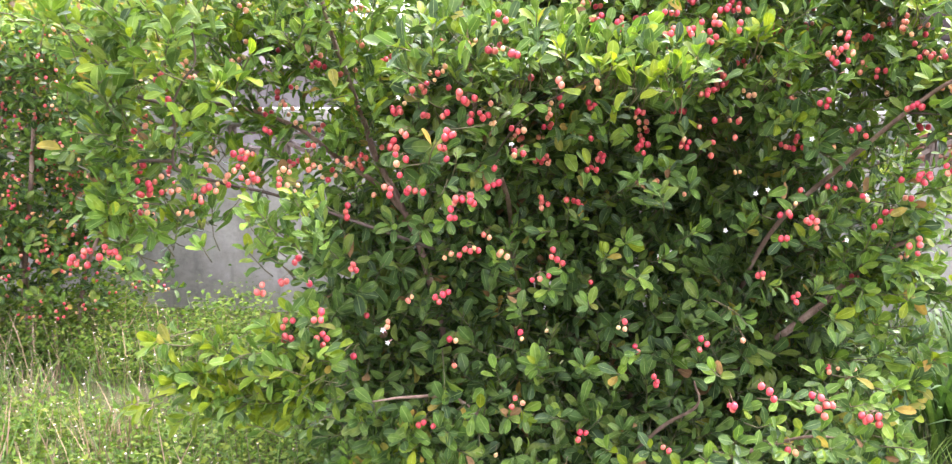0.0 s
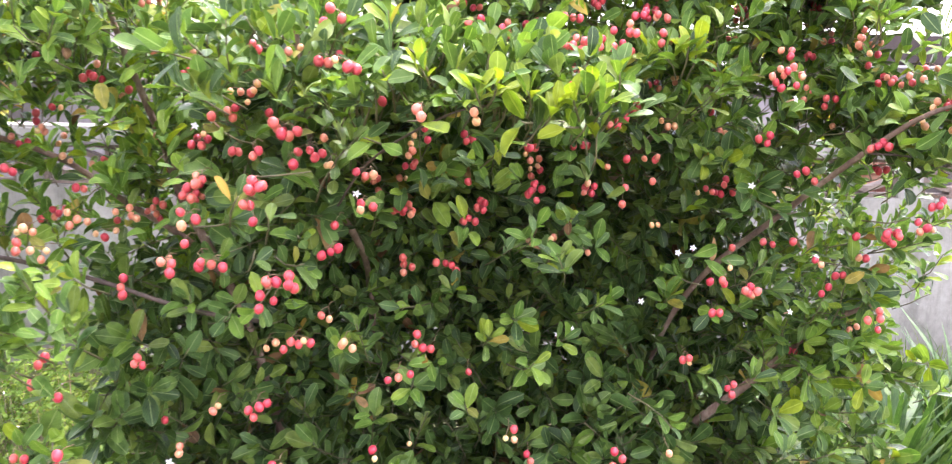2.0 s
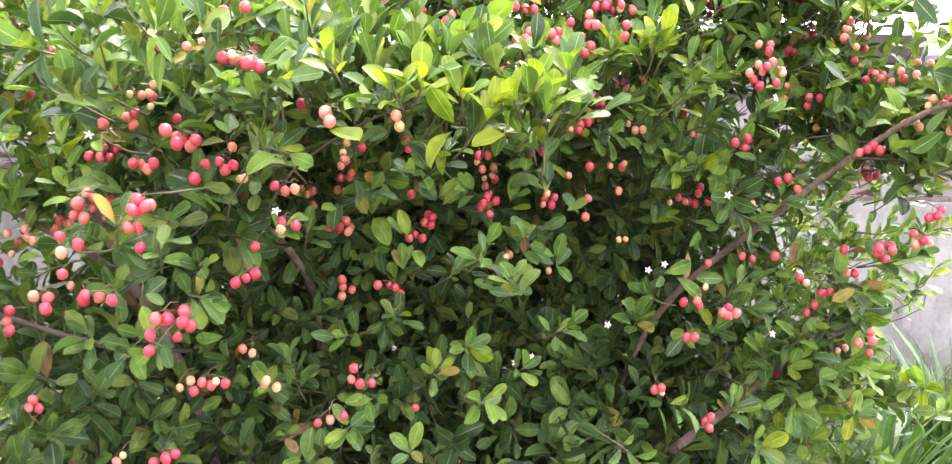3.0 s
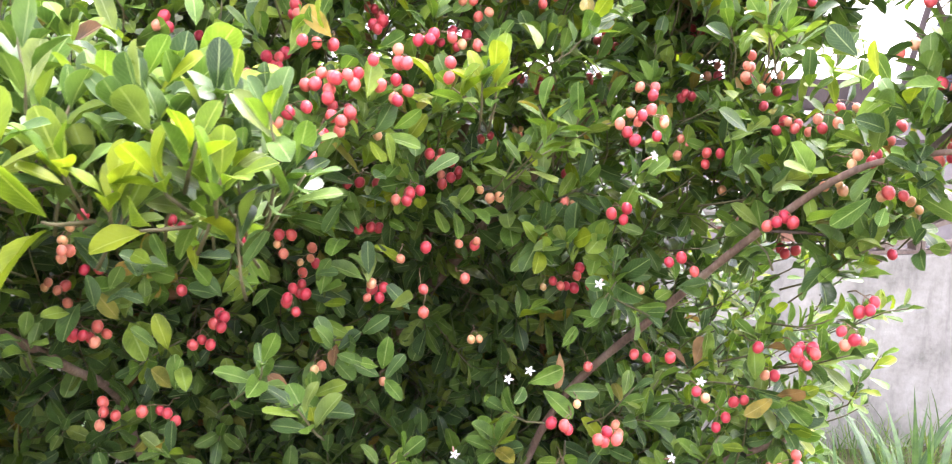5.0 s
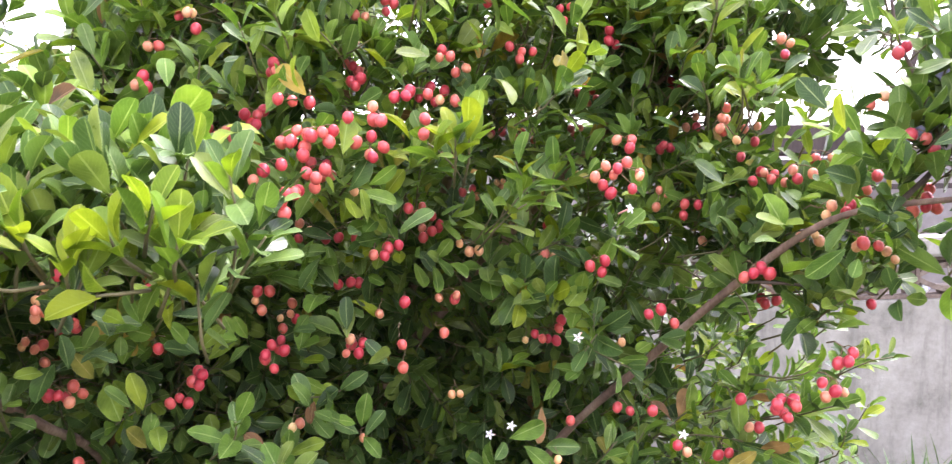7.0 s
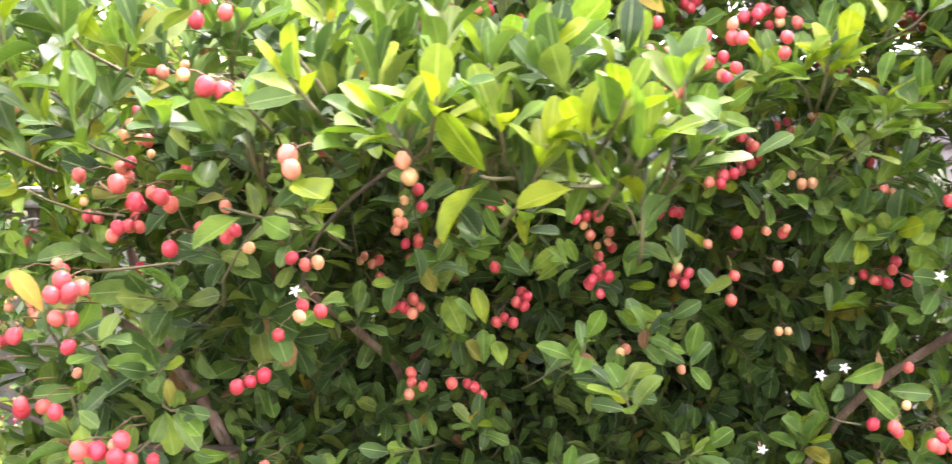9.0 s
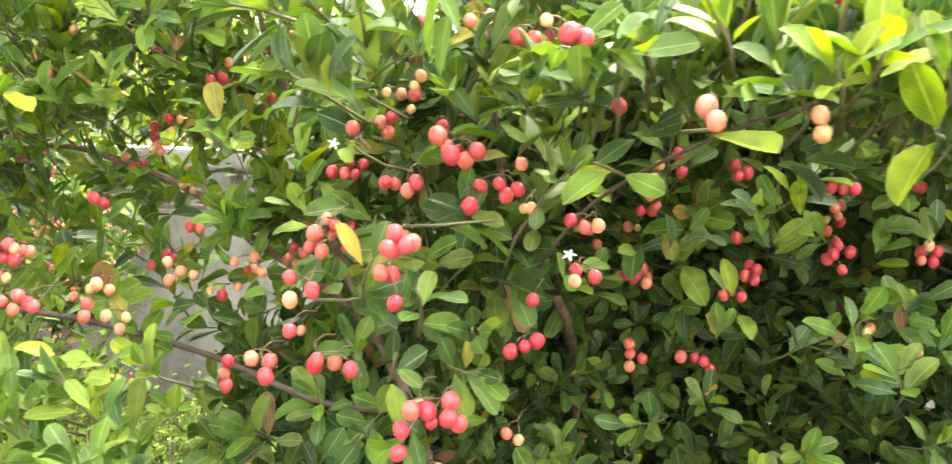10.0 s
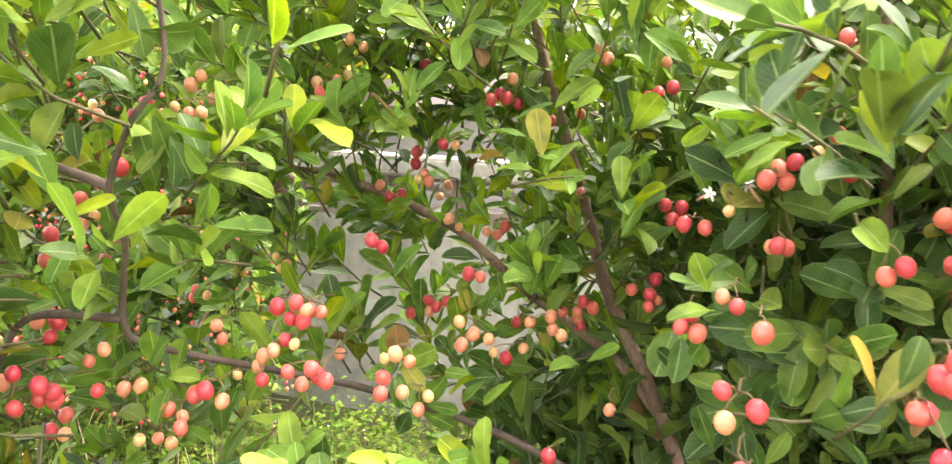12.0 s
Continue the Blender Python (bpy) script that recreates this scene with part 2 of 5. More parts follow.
def spline(points, steps):
    """A smooth line through points (Catmull-Rom)."""
    p = [Vector(q) for q in points]
    p = [p[0] * 2 - p[1]] + p + [p[-1] * 2 - p[-2]]
    out = []
    for i in range(1, len(p) - 2):
        for s in range(steps):
            t = s / steps
            out.append(0.5 * (2 * p[i] + (p[i + 1] - p[i - 1]) * t + (2 * p[i - 1] - 5 * p[i] + 4 * p[i + 1] - p[i + 2]) * t * t + (3 * p[i] - p[i - 1] - 3 * p[i + 1] + p[i + 2]) * t ** 3))
    out.append(p[-2])
    return out


def tube_data(points, r0, r1, sides=6, knots=0.0):
    """Vertices and faces of a tapered limb along points, with swollen nodes."""
    verts, faces = [], []
    up = Vector((0.3, 0.2, 1)).normalized()
    last = len(points) - 1
    for i, p in enumerate(points):
        d = (points[min(i + 1, last)] - points[max(i - 1, 0)]).normalized()
        a = d.cross(up if abs(d.dot(up)) < 0.95 else Vector((1, 0, 0))).normalized()
        b = d.cross(a)
        r = (r0 + (r1 - r0) * i / max(last, 1)) * (1 + knots * math.sin(i * 2.4) * math.sin(i * 0.9 + 1))
        for s in range(sides):
            g = 2 * math.pi * s / sides
            verts.append(p + a * (r * math.cos(g)) + b * (r * math.sin(g)))
        if i:
            o = (i - 1) * sides
            faces += [(o + s, o + (s + 1) % sides, o + sides + (s + 1) % sides, o + sides + s) for s in range(sides)]
    faces.append(tuple(range(sides))[::-1])
    faces.append(tuple(last * sides + s for s in range(sides)))
    return verts, faces


class Heap:
    """Gathers many small pieces into one mesh."""

    def __init__(self):
        self.v, self.f, self.m, self.uv, self.n = [], [], [], [], 0

    def add(self, verts, faces, mat=0, uv=None):
        verts = np.asarray([tuple(q) for q in verts], dtype=float)
        self.v.append(verts)
        self.f += [tuple(i + self.n for i in f) for f in faces]
        self.m += [mat] * len(faces)
        self.uv.append(np.zeros((len(verts), 2)) if uv is None else np.asarray(uv))
        self.n += len(verts)

    def many(self, tv, tf, tuv, rot, size, place, mats):
        """One template at many poses: rot n,3,3 with the axes in its columns; size n or n,3."""
        count = len(place)
        if not count:
            return
        size = np.asarray(size)
        size = size[:, None, None] if size.ndim == 1 else size[:, None, :]
        v = np.einsum("nij,nkj->nki", rot, tv[None] * size) + place[:, None, :]
        self.v.append(v.reshape(-1, 3))
        k = len(tv)
        base = self.n + np.arange(count) * k
        for f in tf:
            self.f += [tuple(r) for r in (base[:, None] + np.asarray(f)[None]).tolist()]
            self.m += list(mats)
        self.uv.append(np.tile(tuv, (count, 1)))
        self.n += count * k

    def mesh(self, name, mats, smooth=True):
        return mesh_from(name, np.concatenate(self.v), self.f, mats, self.m, np.concatenate(self.uv), smooth)


def leaf_template(curl, fold, width, wave=0.0, tip=0.82):
    """A blunt oval leaf one unit long: x across, y along, z the upper side."""
    stations = [(0.0, 0.03), (0.12, 0.3), (0.3, 0.7), (0.5, 0.95), (0.69, 1.0), (0.86, 0.82), (0.96, 0.48)]
    verts, uv = [], []
    for i, (s, w) in enumerate(stations):
        half = 0.5 * width * w * (1 + 0.06 * math.sin(7 * s + wave * 9))
        y, z = s - 0.12 * abs(curl) * s * s, -curl * s * s
        lift = half * fold + wave * 0.05 * math.sin(9 * s)
        verts += [(-half, y, z + lift), (0, y, z), (half, y, z + half * fold - wave * 0.04 * math.sin(8 * s + 1))]
        uv += [(0.0, s), (0.5, s), (1.0, s)]
    verts.append((0, 1.0 - 0.12 * abs(curl), -curl * 1.02))
    uv.append((0.5, 1.0))
    faces = []
    for i in range(len(stations) - 1):
        o = i * 3
        faces += [(o, o + 1, o + 4, o + 3), (o + 1, o + 2, o + 5, o + 4)]
    o, t = (len(stations) - 1) * 3, len(stations) * 3
    faces += [(o, o + 1, t), (o + 1, o + 2, t)]
    return np.array(verts), faces, np.array(uv)


LEAF_SHAPES = [leaf_template(0.06, 0.3, 0.45), leaf_template(0.2, 0.45, 0.45, 0.5), leaf_template(-0.06, 0.5, 0.49, 0.3), leaf_template(0.36, 0.3, 0.42, 0.9), leaf_template(0.12, 0.2, 0.48, 0.3), leaf_template(0.24, 0.7, 0.48, 0.6)]


def unit(a):
    return a / np.maximum(np.linalg.norm(a, axis=-1, keepdims=True), 1e-9)


class Sprays:
    """Leafy shoots: opposite leaves in crossed pairs along a short twig, widest at its foot and upright at its tip."""

    def __init__(self):
        self.dir, self.nor, self.size, self.place, self.mat, self.owner = [], [], [], [], [], []
        self.twigs, self.stems = Heap(), []

    def shoot(self, foot, axis, pairs, length, leaf, shades, spread=1.0, lift=0.25, back=0.035):
        axis = Vector(axis).normalized()
        side = axis.cross(Vector((0.37, 0.21, 0.9))).normalized()
        other = axis.cross(side)
        turn = rng.uniform(0, math.pi)
        bend = Vector(rng.normal(0, 0.12, 3)) * length
        foot = Vector(foot)
        for i in range(pairs):
            f = (i + 0.6) / pairs
            node = foot + axis * (length * f) + bend * (f * f)
            lean = (1.25 - 0.85 * f) * spread
            for j in (0, 1):
                if rng.random() < 0.08:
                    continue
                g = turn + i * math.pi / 2 + j * math.pi + rng.normal(0, 0.25)
                radial = side * math.cos(g) + other * math.sin(g)
                le = lean + rng.normal(0, 0.16)
                d = axis * math.cos(le) + radial * math.sin(le) + Vector((0, 0, lift * rng.uniform(-0.3, 1.0)))
                nn = axis * math.sin(le) - radial * math.cos(le) + Vector((0, 0, 0.35)) + Vector(rng.normal(0, 0.16, 3))
                self.dir.append(d[:]), self.nor.append(nn[:])
                self.place.append((node + radial * 0.004)[:])
                self.size.append(leaf * rng.uniform(0.72, 1.18) * (0.78 + 0.5 * math.sin(math.pi * (0.2 + 0.7 * f)) * 0.55))
                self.mat.append(int(rng.choice(len(shades), p=shades)))
                self.owner.append(len(self.stems))
        pts = [foot - axis * back + bend * 0.3 + Vector((0, 0.02, 0)), foot, foot + axis * (length * 0.55) + bend * 0.3, foot + axis * length + bend]
        v, fc = tube_data(pts, 0.0016, 0.001, 4)
        self.stems.append((v, fc))

    def arrays(self):
        d = unit(np.array(self.dir))
        n = np.array(self.nor)
        x = unit(np.cross(d, n))
        z = np.cross(x, d)
        return np.stack([x, d, z], axis=2), np.array(self.size), np.array(self.place), np.array(self.mat)


# ---- the ground ----
def build_ground():
    bm = bmesh.new()
    xs = [-900, -120, -30] + list(np.linspace(-9, 9, 61)) + [30, 120, 900]
    ys = [-900, -120, -30] + list(np.linspace(-5, 13, 61)) + [30, 120, 900]
    grid = [[bm.verts.new((x, y, 0.035 * noise.noise(Vector((x * 0.9, y * 0.9, 0))) + 0.012 * noise.noise(Vector((x * 4, y * 4, 3))) if abs(x) < 10 and abs(y) < 14 else 0)) for x in xs] for y in ys]
    for j in range(len(ys) - 1):
        for i in range(len(xs) - 1):
            bm.faces.new((grid[j][i], grid[j][i + 1], grid[j + 1][i + 1], grid[j + 1][i]))
    ob = part("ground", bm, SOIL, None)
    for p in ob.data.polygons:
        p.use_smooth = True
    return tagged(ob, "rough ground of dry soil and plant litter under weeds", "ground", kind="structure")


build_ground()


# ---- boundary wall with a row of pierced blocks ----
WALL = pose(3.2, 4.45, 0, 0, 0, -5.5)
PANEL, PIER, SOLID, ROW_H, DEPTH = 0.93, 0.12, 0.88, 0.19, 0.13


def build_wall():
    wall = new("wall_north")
    wall.matrix_world = WALL
    tagged(wall, "whitewashed plaster boundary wall, stained grey, pierced block row on top", "wall", kind="structure")
    x0, count = -9.97, 14
    bm = bmesh.new()
    box(bm, x0, x0 + count * (PANEL + PIER), 0, DEPTH, -0.2, SOLID, 0.006)
    part("wall_body", bm, PLASTER, wall)
    bm = bmesh.new()
    box(bm, x0 - 0.02, x0 + count * (PANEL + PIER) + 0.02, -0.025, DEPTH + 0.025, SOLID + ROW_H, SOLID + ROW_H + 0.085, 0.012)
    part("coping", bm, PLASTER, wall, "rounded cement coping")
    bm = bmesh.new()
    w, h, d = PANEL / 3 - 0.006, ROW_H - 0.004, 0.075
    box(bm, 0, w, 0, d, 0, 0.016)
    box(bm, 0, w, 0, d, h - 0.016, h)
    box(bm, 0, 0.018, 0.002, d - 0.002, 0.016, h - 0.016)
    box(bm, w - 0.018, w, 0.002, d - 0.002, 0.016, h - 0.016)
    for sign in (1, -1):
        rings = []
        for i in range(13):
            u = i / 12
            x, z = 0.012 + (w - 0.024) * u, h / 2 + sign * (0.006 + 0.046 * math.sin(math.pi * u))
            t = 0.012
            rings.append([bm.verts.new(q) for q in ((x, 0.006, z - t), (x, d - 0.006, z - t), (x, d - 0.006, z + t), (x, 0.006, z + t))])
        for a, b in zip(rings, rings[1:]):
            for s in range(4):
                bm.faces.new((a[s], a[(s + 1) % 4], b[(s + 1) % 4], b[s]))
    for cx in (w * 0.5,):
        box(bm, cx - 0.011, cx + 0.011, 0.004, d - 0.004, h / 2 + 0.05, h - 0.01)
        box(bm, cx - 0.011, cx + 0.011, 0.004, d - 0.004, 0.01, h / 2 - 0.05)
    bmesh.ops.recalc_face_normals(bm, faces=bm.faces)
    first = None
    for k in range(count):
        left = x0 + k * (PANEL + PIER)
        pb = bmesh.new()
        box(pb, left, left + PIER, 0.004, DEPTH - 0.004, SOLID, SOLID + ROW_H, 0.004)
        part("pier", pb, PLASTER, wall)
        for j in range(3):
            if first is None:
                first = part("pierced_block", bm, CONCRETE, wall)
                block = first
            else:
                block = child(new("pierced_block", first.data), wall)
            block.location = (left + PIER + 0.003 + j * PANEL / 3, 0.02, SOLID + 0.002)


build_wall()


# ---- the fruiting bush ----
# bulges of the leaf face towards the viewer: reach, x, z, half width, half height
BULGES = [
    (0.47, -0.06, 1.27, 0.135, 0.22),
    (0.36, -0.36, 0.86, 0.22, 0.20),
    (0.42, 0.24, 1.475, 0.24, 0.065),
    (0.34, 0.35, 0.45, 1.00, 0.48),
    (0.22, 1.12, 1.28, 0.17, 0.24),
    (0.30, 0.68, 0.72, 0.20, 0.12),
    (-0.08, 0.80, 1.46, 0.20, 0.14),
]


# shaded hollows in the face: x, z, half width, half height
HOLLOWS = [(-0.2, 0.83, 0.12, 0.21), (0.02, 0.83, 0.06, 0.08), (0.58, 0.96, 0.13, 0.08), (0.55, 0.80, 0.10, 0.07), (0.36, 1.17, 0.10, 0.05), (0.75, 0.93, 0.07, 0.08), (0.18, 1.12, 0.08, 0.07), (0.93, 0.80, 0.08, 0.10)]


def leaf_face(x, z):
    """How far off the leaf face of the bush stands at this width and height."""
    y = 2.24 + 0.10 * (x - 0.35) ** 2 + 0.5 * max(0.0, z - 1.52)
    for reach, bx, bz, w, h in BULGES:
        y -= reach * math.exp(-((x - bx) / w) ** 2 - ((z - bz) / h) ** 2)
    return y + 0.05 * noise.noise(Vector((x * 4, z * 4, 1.7)))


def crown_top(x):
    rise = max(0.0, min(1.0, (x - 0.1) / 0.25)) * max(0.0, min(1.0, (1.12 - x) / 0.1))
    return 1.66 + 0.32 * rise + 0.05 * math.sin(x * 5.1 + 0.6) + 0.05 * math.sin(x * 13.0) - 0.25 * max(0.0, -0.3 - x) - 0.12 * math.exp(-((x + 0.22) / 0.12) ** 2)


# fruit clusters: x, y, z, berries, ripeness (0 cream, 1 crimson)
FRUIT_BULGE_A = [
    (-0.23, 2.31, 1.46, 4, 0.9), (-0.23, 2.33, 1.50, 1, 0.8), (-0.21, 2.28, 1.33, 4, 0.9), (-0.19, 1.83, 1.20, 4, 0.9), (-0.19, 2.11, 1.34, 2, 0.8), (-0.19, 2.02, 1.28, 3, 0.9),
    (-0.23, 2.31, 1.24, 6, 0.9), (-0.16, 1.83, 1.23, 1, 0.7), (-0.16, 1.86, 1.26, 3, 0.4), (-0.15, 1.86, 1.20, 1, 0.9), (-0.15, 1.87, 1.31, 1, 0.6), (-0.13, 1.86, 1.19, 3, 0.8),
    (-0.12, 2.06, 1.40, 4, 0.9), (-0.12, 2.06, 1.34, 4, 0.8), (-0.11, 2.06, 1.43, 3, 0.4), (-0.08, 2.06, 1.50, 2, 0.9), (-0.08, 2.04, 1.44, 1, 0.9), (-0.07, 1.90, 1.36, 2, 0.9),
    (-0.07, 1.79, 1.29, 4, 1.0),
]
FRUIT_BULGE_B = [
    (-0.07, 2.08, 1.40, 1, 0.4), (-0.06, 1.78, 1.32, 6, 1.0), (-0.05, 1.77, 1.16, 2, 1.0), (-0.02, 1.92, 1.39, 3, 1.0), (-0.02, 1.76, 1.19, 7, 1.0), (-0.02, 1.85, 1.39, 3, 1.0),
    (-0.02, 1.90, 1.34, 1, 0.9), (-0.01, 1.91, 1.50, 2, 0.4), (0.01, 1.97, 1.35, 5, 0.8), (0.03, 1.91, 1.38, 1, 0.4), (0.03, 1.91, 1.49, 2, 0.9), (0.04, 1.98, 1.33, 2, 0.4),
    (0.04, 1.96, 1.19, 3, 0.9), (0.05, 1.84, 1.55, 3, 0.8), (0.05, 2.06, 1.22, 1, 0.9), (0.06, 2.03, 1.50, 1, 1.0), (0.07, 1.76, 1.48, 3, 0.7), (0.09, 1.99, 1.26, 3, 0.5),
    (0.10, 1.98, 1.31, 3, 0.8),
]
FRUIT_BULGE_C = [
    (0.11, 2.33, 1.26, 6, 0.4), (0.12, 1.96, 1.42, 1, 1.0),
]
FRUIT_CROWN_A = [
    (0.29, 2.18, 1.56, 4, 0.7), (0.30, 2.31, 1.54, 4, 0.7), (0.31, 2.34, 1.59, 2, 0.8), (0.34, 2.31, 1.54, 3, 0.8), (0.37, 2.27, 1.54, 4, 0.7), (0.41, 2.26, 1.56, 6, 0.8),
    (0.43, 2.10, 1.49, 4, 0.9), (0.43, 2.25, 1.62, 3, 0.9), (0.45, 2.06, 1.45, 3, 0.9), (0.45, 2.14, 1.57, 2, 0.9), (0.46, 2.12, 1.53, 6, 0.9), (0.47, 2.10, 1.48, 8, 0.9),
    (0.48, 2.17, 1.58, 1, 0.8), (0.49, 2.10, 1.53, 6, 0.9), (0.50, 2.27, 1.49, 5, 0.8), (0.52, 2.09, 1.55, 1, 0.9), (0.54, 2.34, 1.64, 4, 0.8), (0.55, 2.13, 1.51, 6, 0.5),
    (0.55, 2.09, 1.55, 4, 0.7),
]
FRUIT_CROWN_B = [
    (0.60, 2.17, 1.58, 5, 0.9), (0.61, 2.26, 1.43, 3, 0.6), (0.61, 2.10, 1.54, 2, 1.0),
]
FRUIT_FOOT = [
    (-0.28, 1.90, 0.81, 1, 0.6), (-0.08, 1.94, 0.94, 5, 1.0), (-0.05, 1.97, 0.82, 2, 0.4), (-0.02, 1.96, 1.04, 6, 0.7), (0.06, 2.01, 1.02, 4, 0.5), (0.11, 2.01, 0.81, 2, 0.8),
    (0.15, 1.99, 0.97, 4, 0.9), (0.19, 2.07, 1.00, 3, 0.7), (0.29, 2.16, 0.91, 1, 1.0), (0.35, 2.03, 0.84, 3, 0.6), (0.41, 2.14, 0.74, 2, 0.5), (0.43, 1.99, 0.71, 4, 0.9),
    (0.54, 1.98, 0.81, 3, 0.9), (0.71, 2.13, 0.94, 3, 0.6), (0.76, 2.11, 1.04, 2, 0.5), (0.79, 2.09, 0.89, 3, 0.8), (1.03, 2.32, 0.88, 2, 0.6), (1.08, 2.09, 1.02, 5, 1.0),
]
FRUIT_HEART_A = [
    (0.16, 2.21, 1.22, 3, 0.8), (0.17, 2.27, 1.09, 5, 0.9), (0.17, 2.24, 1.21, 5, 1.0), (0.17, 2.33, 1.26, 2, 0.0), (0.18, 2.22, 1.30, 3, 0.8), (0.18, 2.12, 1.35, 8, 0.7),
    (0.26, 2.23, 1.10, 5, 1.0), (0.28, 2.20, 1.35, 3, 1.0), (0.28, 2.20, 1.27, 1, 1.0), (0.30, 2.28, 1.19, 3, 0.9), (0.32, 2.28, 1.21, 5, 0.9), (0.38, 2.07, 1.35, 1, 0.4),
    (0.41, 2.25, 1.32, 5, 0.8), (0.42, 2.25, 1.24, 6, 0.9), (0.43, 2.30, 1.25, 2, 0.9), (0.45, 2.35, 1.28, 6, 0.6), (0.47, 2.37, 1.40, 4, 0.5), (0.52, 2.28, 1.40, 4, 0.9),
    (0.54, 2.27, 1.11, 1, 0.5),
]
FRUIT_HEART_B = [
    (0.54, 2.25, 1.25, 6, 0.8), (0.54, 2.32, 1.33, 4, 0.9), (0.56, 2.21, 1.38, 1, 0.5), (0.57, 2.24, 1.30, 1, 0.4), (0.58, 2.22, 1.39, 4, 0.9), (0.59, 2.21, 1.27, 1, 0.4),
    (0.60, 2.23, 1.31, 1, 1.0), (0.60, 2.23, 1.23, 1, 0.5),
]
FRUIT_INNER_WING = [
    (-0.49, 2.32, 1.19, 6, 0.8), (-0.48, 2.35, 1.29, 2, 0.2), (-0.47, 2.31, 1.39, 2, 0.4), (-0.46, 2.03, 1.19, 2, 1.0), (-0.44, 2.05, 1.21, 3, 0.4), (-0.43, 2.39, 1.28, 3, 0.7),
    (-0.43, 2.05, 1.17, 3, 0.2), (-0.42, 2.26, 1.25, 2, 0.9), (-0.41, 2.34, 1.45, 6, 0.5), (-0.40, 2.15, 1.21, 5, 0.2), (-0.39, 2.37, 1.17, 1, 0.9), (-0.37, 2.41, 1.41, 2, 0.2),
    (-0.33, 2.21, 1.21, 5, 0.2), (-0.32, 2.44, 1.33, 1, 0.1), (-0.31, 2.36, 1.18, 3, 0.7), (-0.31, 2.06, 1.11, 3, 0.9), (-0.26, 2.19, 1.13, 1, 0.3),
]
FRUIT_LIMB = [
    (1.01, 2.04, 1.36, 5, 1.0), (1.02, 2.19, 1.06, 2, 0.9), (1.03, 2.02, 1.20, 8, 1.0), (1.04, 2.18, 1.09, 2, 0.9), (1.04, 2.15, 1.17, 1, 1.0), (1.08, 1.96, 1.27, 4, 0.9),
    (1.08, 2.18, 1.12, 2, 0.4), (1.10, 2.01, 1.22, 5, 0.8), (1.10, 2.18, 1.31, 4, 1.0), (1.19, 2.06, 1.31, 1, 1.0),
]
FRUIT_LOW = [
    (-0.48, 2.13, 0.92, 3, 1.0), (-0.47, 1.84, 0.98, 4, 1.0), (-0.42, 1.98, 1.01, 2, 1.0), (-0.42, 1.85, 0.91, 4, 1.0), (-0.41, 1.84, 0.87, 4, 1.0), (-0.38, 1.93, 0.97, 1, 1.0),
    (-0.34, 1.84, 0.87, 5, 1.0), (-0.32, 1.73, 0.95, 4, 0.9), (-0.31, 2.12, 0.96, 3, 0.9), (-0.30, 2.25, 0.79, 1, 0.7),
]
FRUIT_MIDDLE = [
    (0.64, 2.21, 1.27, 1, 1.0), (0.67, 2.24, 1.18, 2, 0.0), (0.67, 2.41, 1.40, 8, 0.9), (0.67, 2.28, 1.31, 3, 0.3), (0.69, 2.28, 1.38, 3, 0.4), (0.76, 2.15, 1.09, 1, 0.9),
    (0.77, 2.10, 1.10, 2, 1.0), (0.78, 2.12, 1.12, 1, 0.3), (0.80, 2.34, 1.23, 1, 0.0), (0.81, 2.09, 1.08, 5, 1.0), (0.82, 2.29, 1.36, 3, 0.5), (0.83, 2.31, 1.24, 8, 1.0),
    (0.83, 2.23, 1.14, 1, 1.0), (0.85, 2.16, 1.36, 4, 1.0), (0.86, 2.47, 1.40, 1, 0.4), (0.92, 2.26, 1.14, 2, 0.8), (0.92, 2.05, 1.14, 2, 0.8), (0.93, 2.16, 1.29, 4, 1.0),
    (0.93, 2.17, 1.16, 1, 1.0),
]
FRUIT_SHOULDER_A = [
    (0.99, 2.21, 1.43, 4, 0.8), (0.99, 2.72, 1.48, 5, 0.8), (0.99, 2.64, 1.62, 8, 0.9), (1.02, 2.35, 1.52, 3, 0.7), (1.03, 2.17, 1.54, 7, 0.6), (1.06, 2.30, 1.38, 1, 0.6),
    (1.07, 2.00, 1.43, 2, 0.3), (1.09, 2.41, 1.56, 4, 0.7), (1.09, 2.05, 1.40, 3, 0.5), (1.09, 2.47, 1.62, 3, 0.9), (1.09, 2.24, 1.50, 1, 0.5), (1.09, 2.17, 1.47, 7, 0.9),
    (1.11, 1.99, 1.40, 4, 0.9), (1.11, 2.00, 1.44, 2, 0.9), (1.11, 2.11, 1.48, 3, 0.8), (1.14, 2.20, 1.65, 4, 0.8), (1.14, 2.30, 1.54, 3, 0.4), (1.16, 2.16, 1.50, 2, 0.9),
    (1.16, 2.00, 1.38, 2, 0.5),
]
FRUIT_SHOULDER_B = [
    (1.16, 1.96, 1.52, 4, 1.0), (1.20, 2.00, 1.44, 6, 1.0), (1.23, 2.14, 1.47, 2, 0.9), (1.14, 2.00, 1.57, 2, 0.7), (1.17, 2.00, 1.62, 2, 0.6),
]
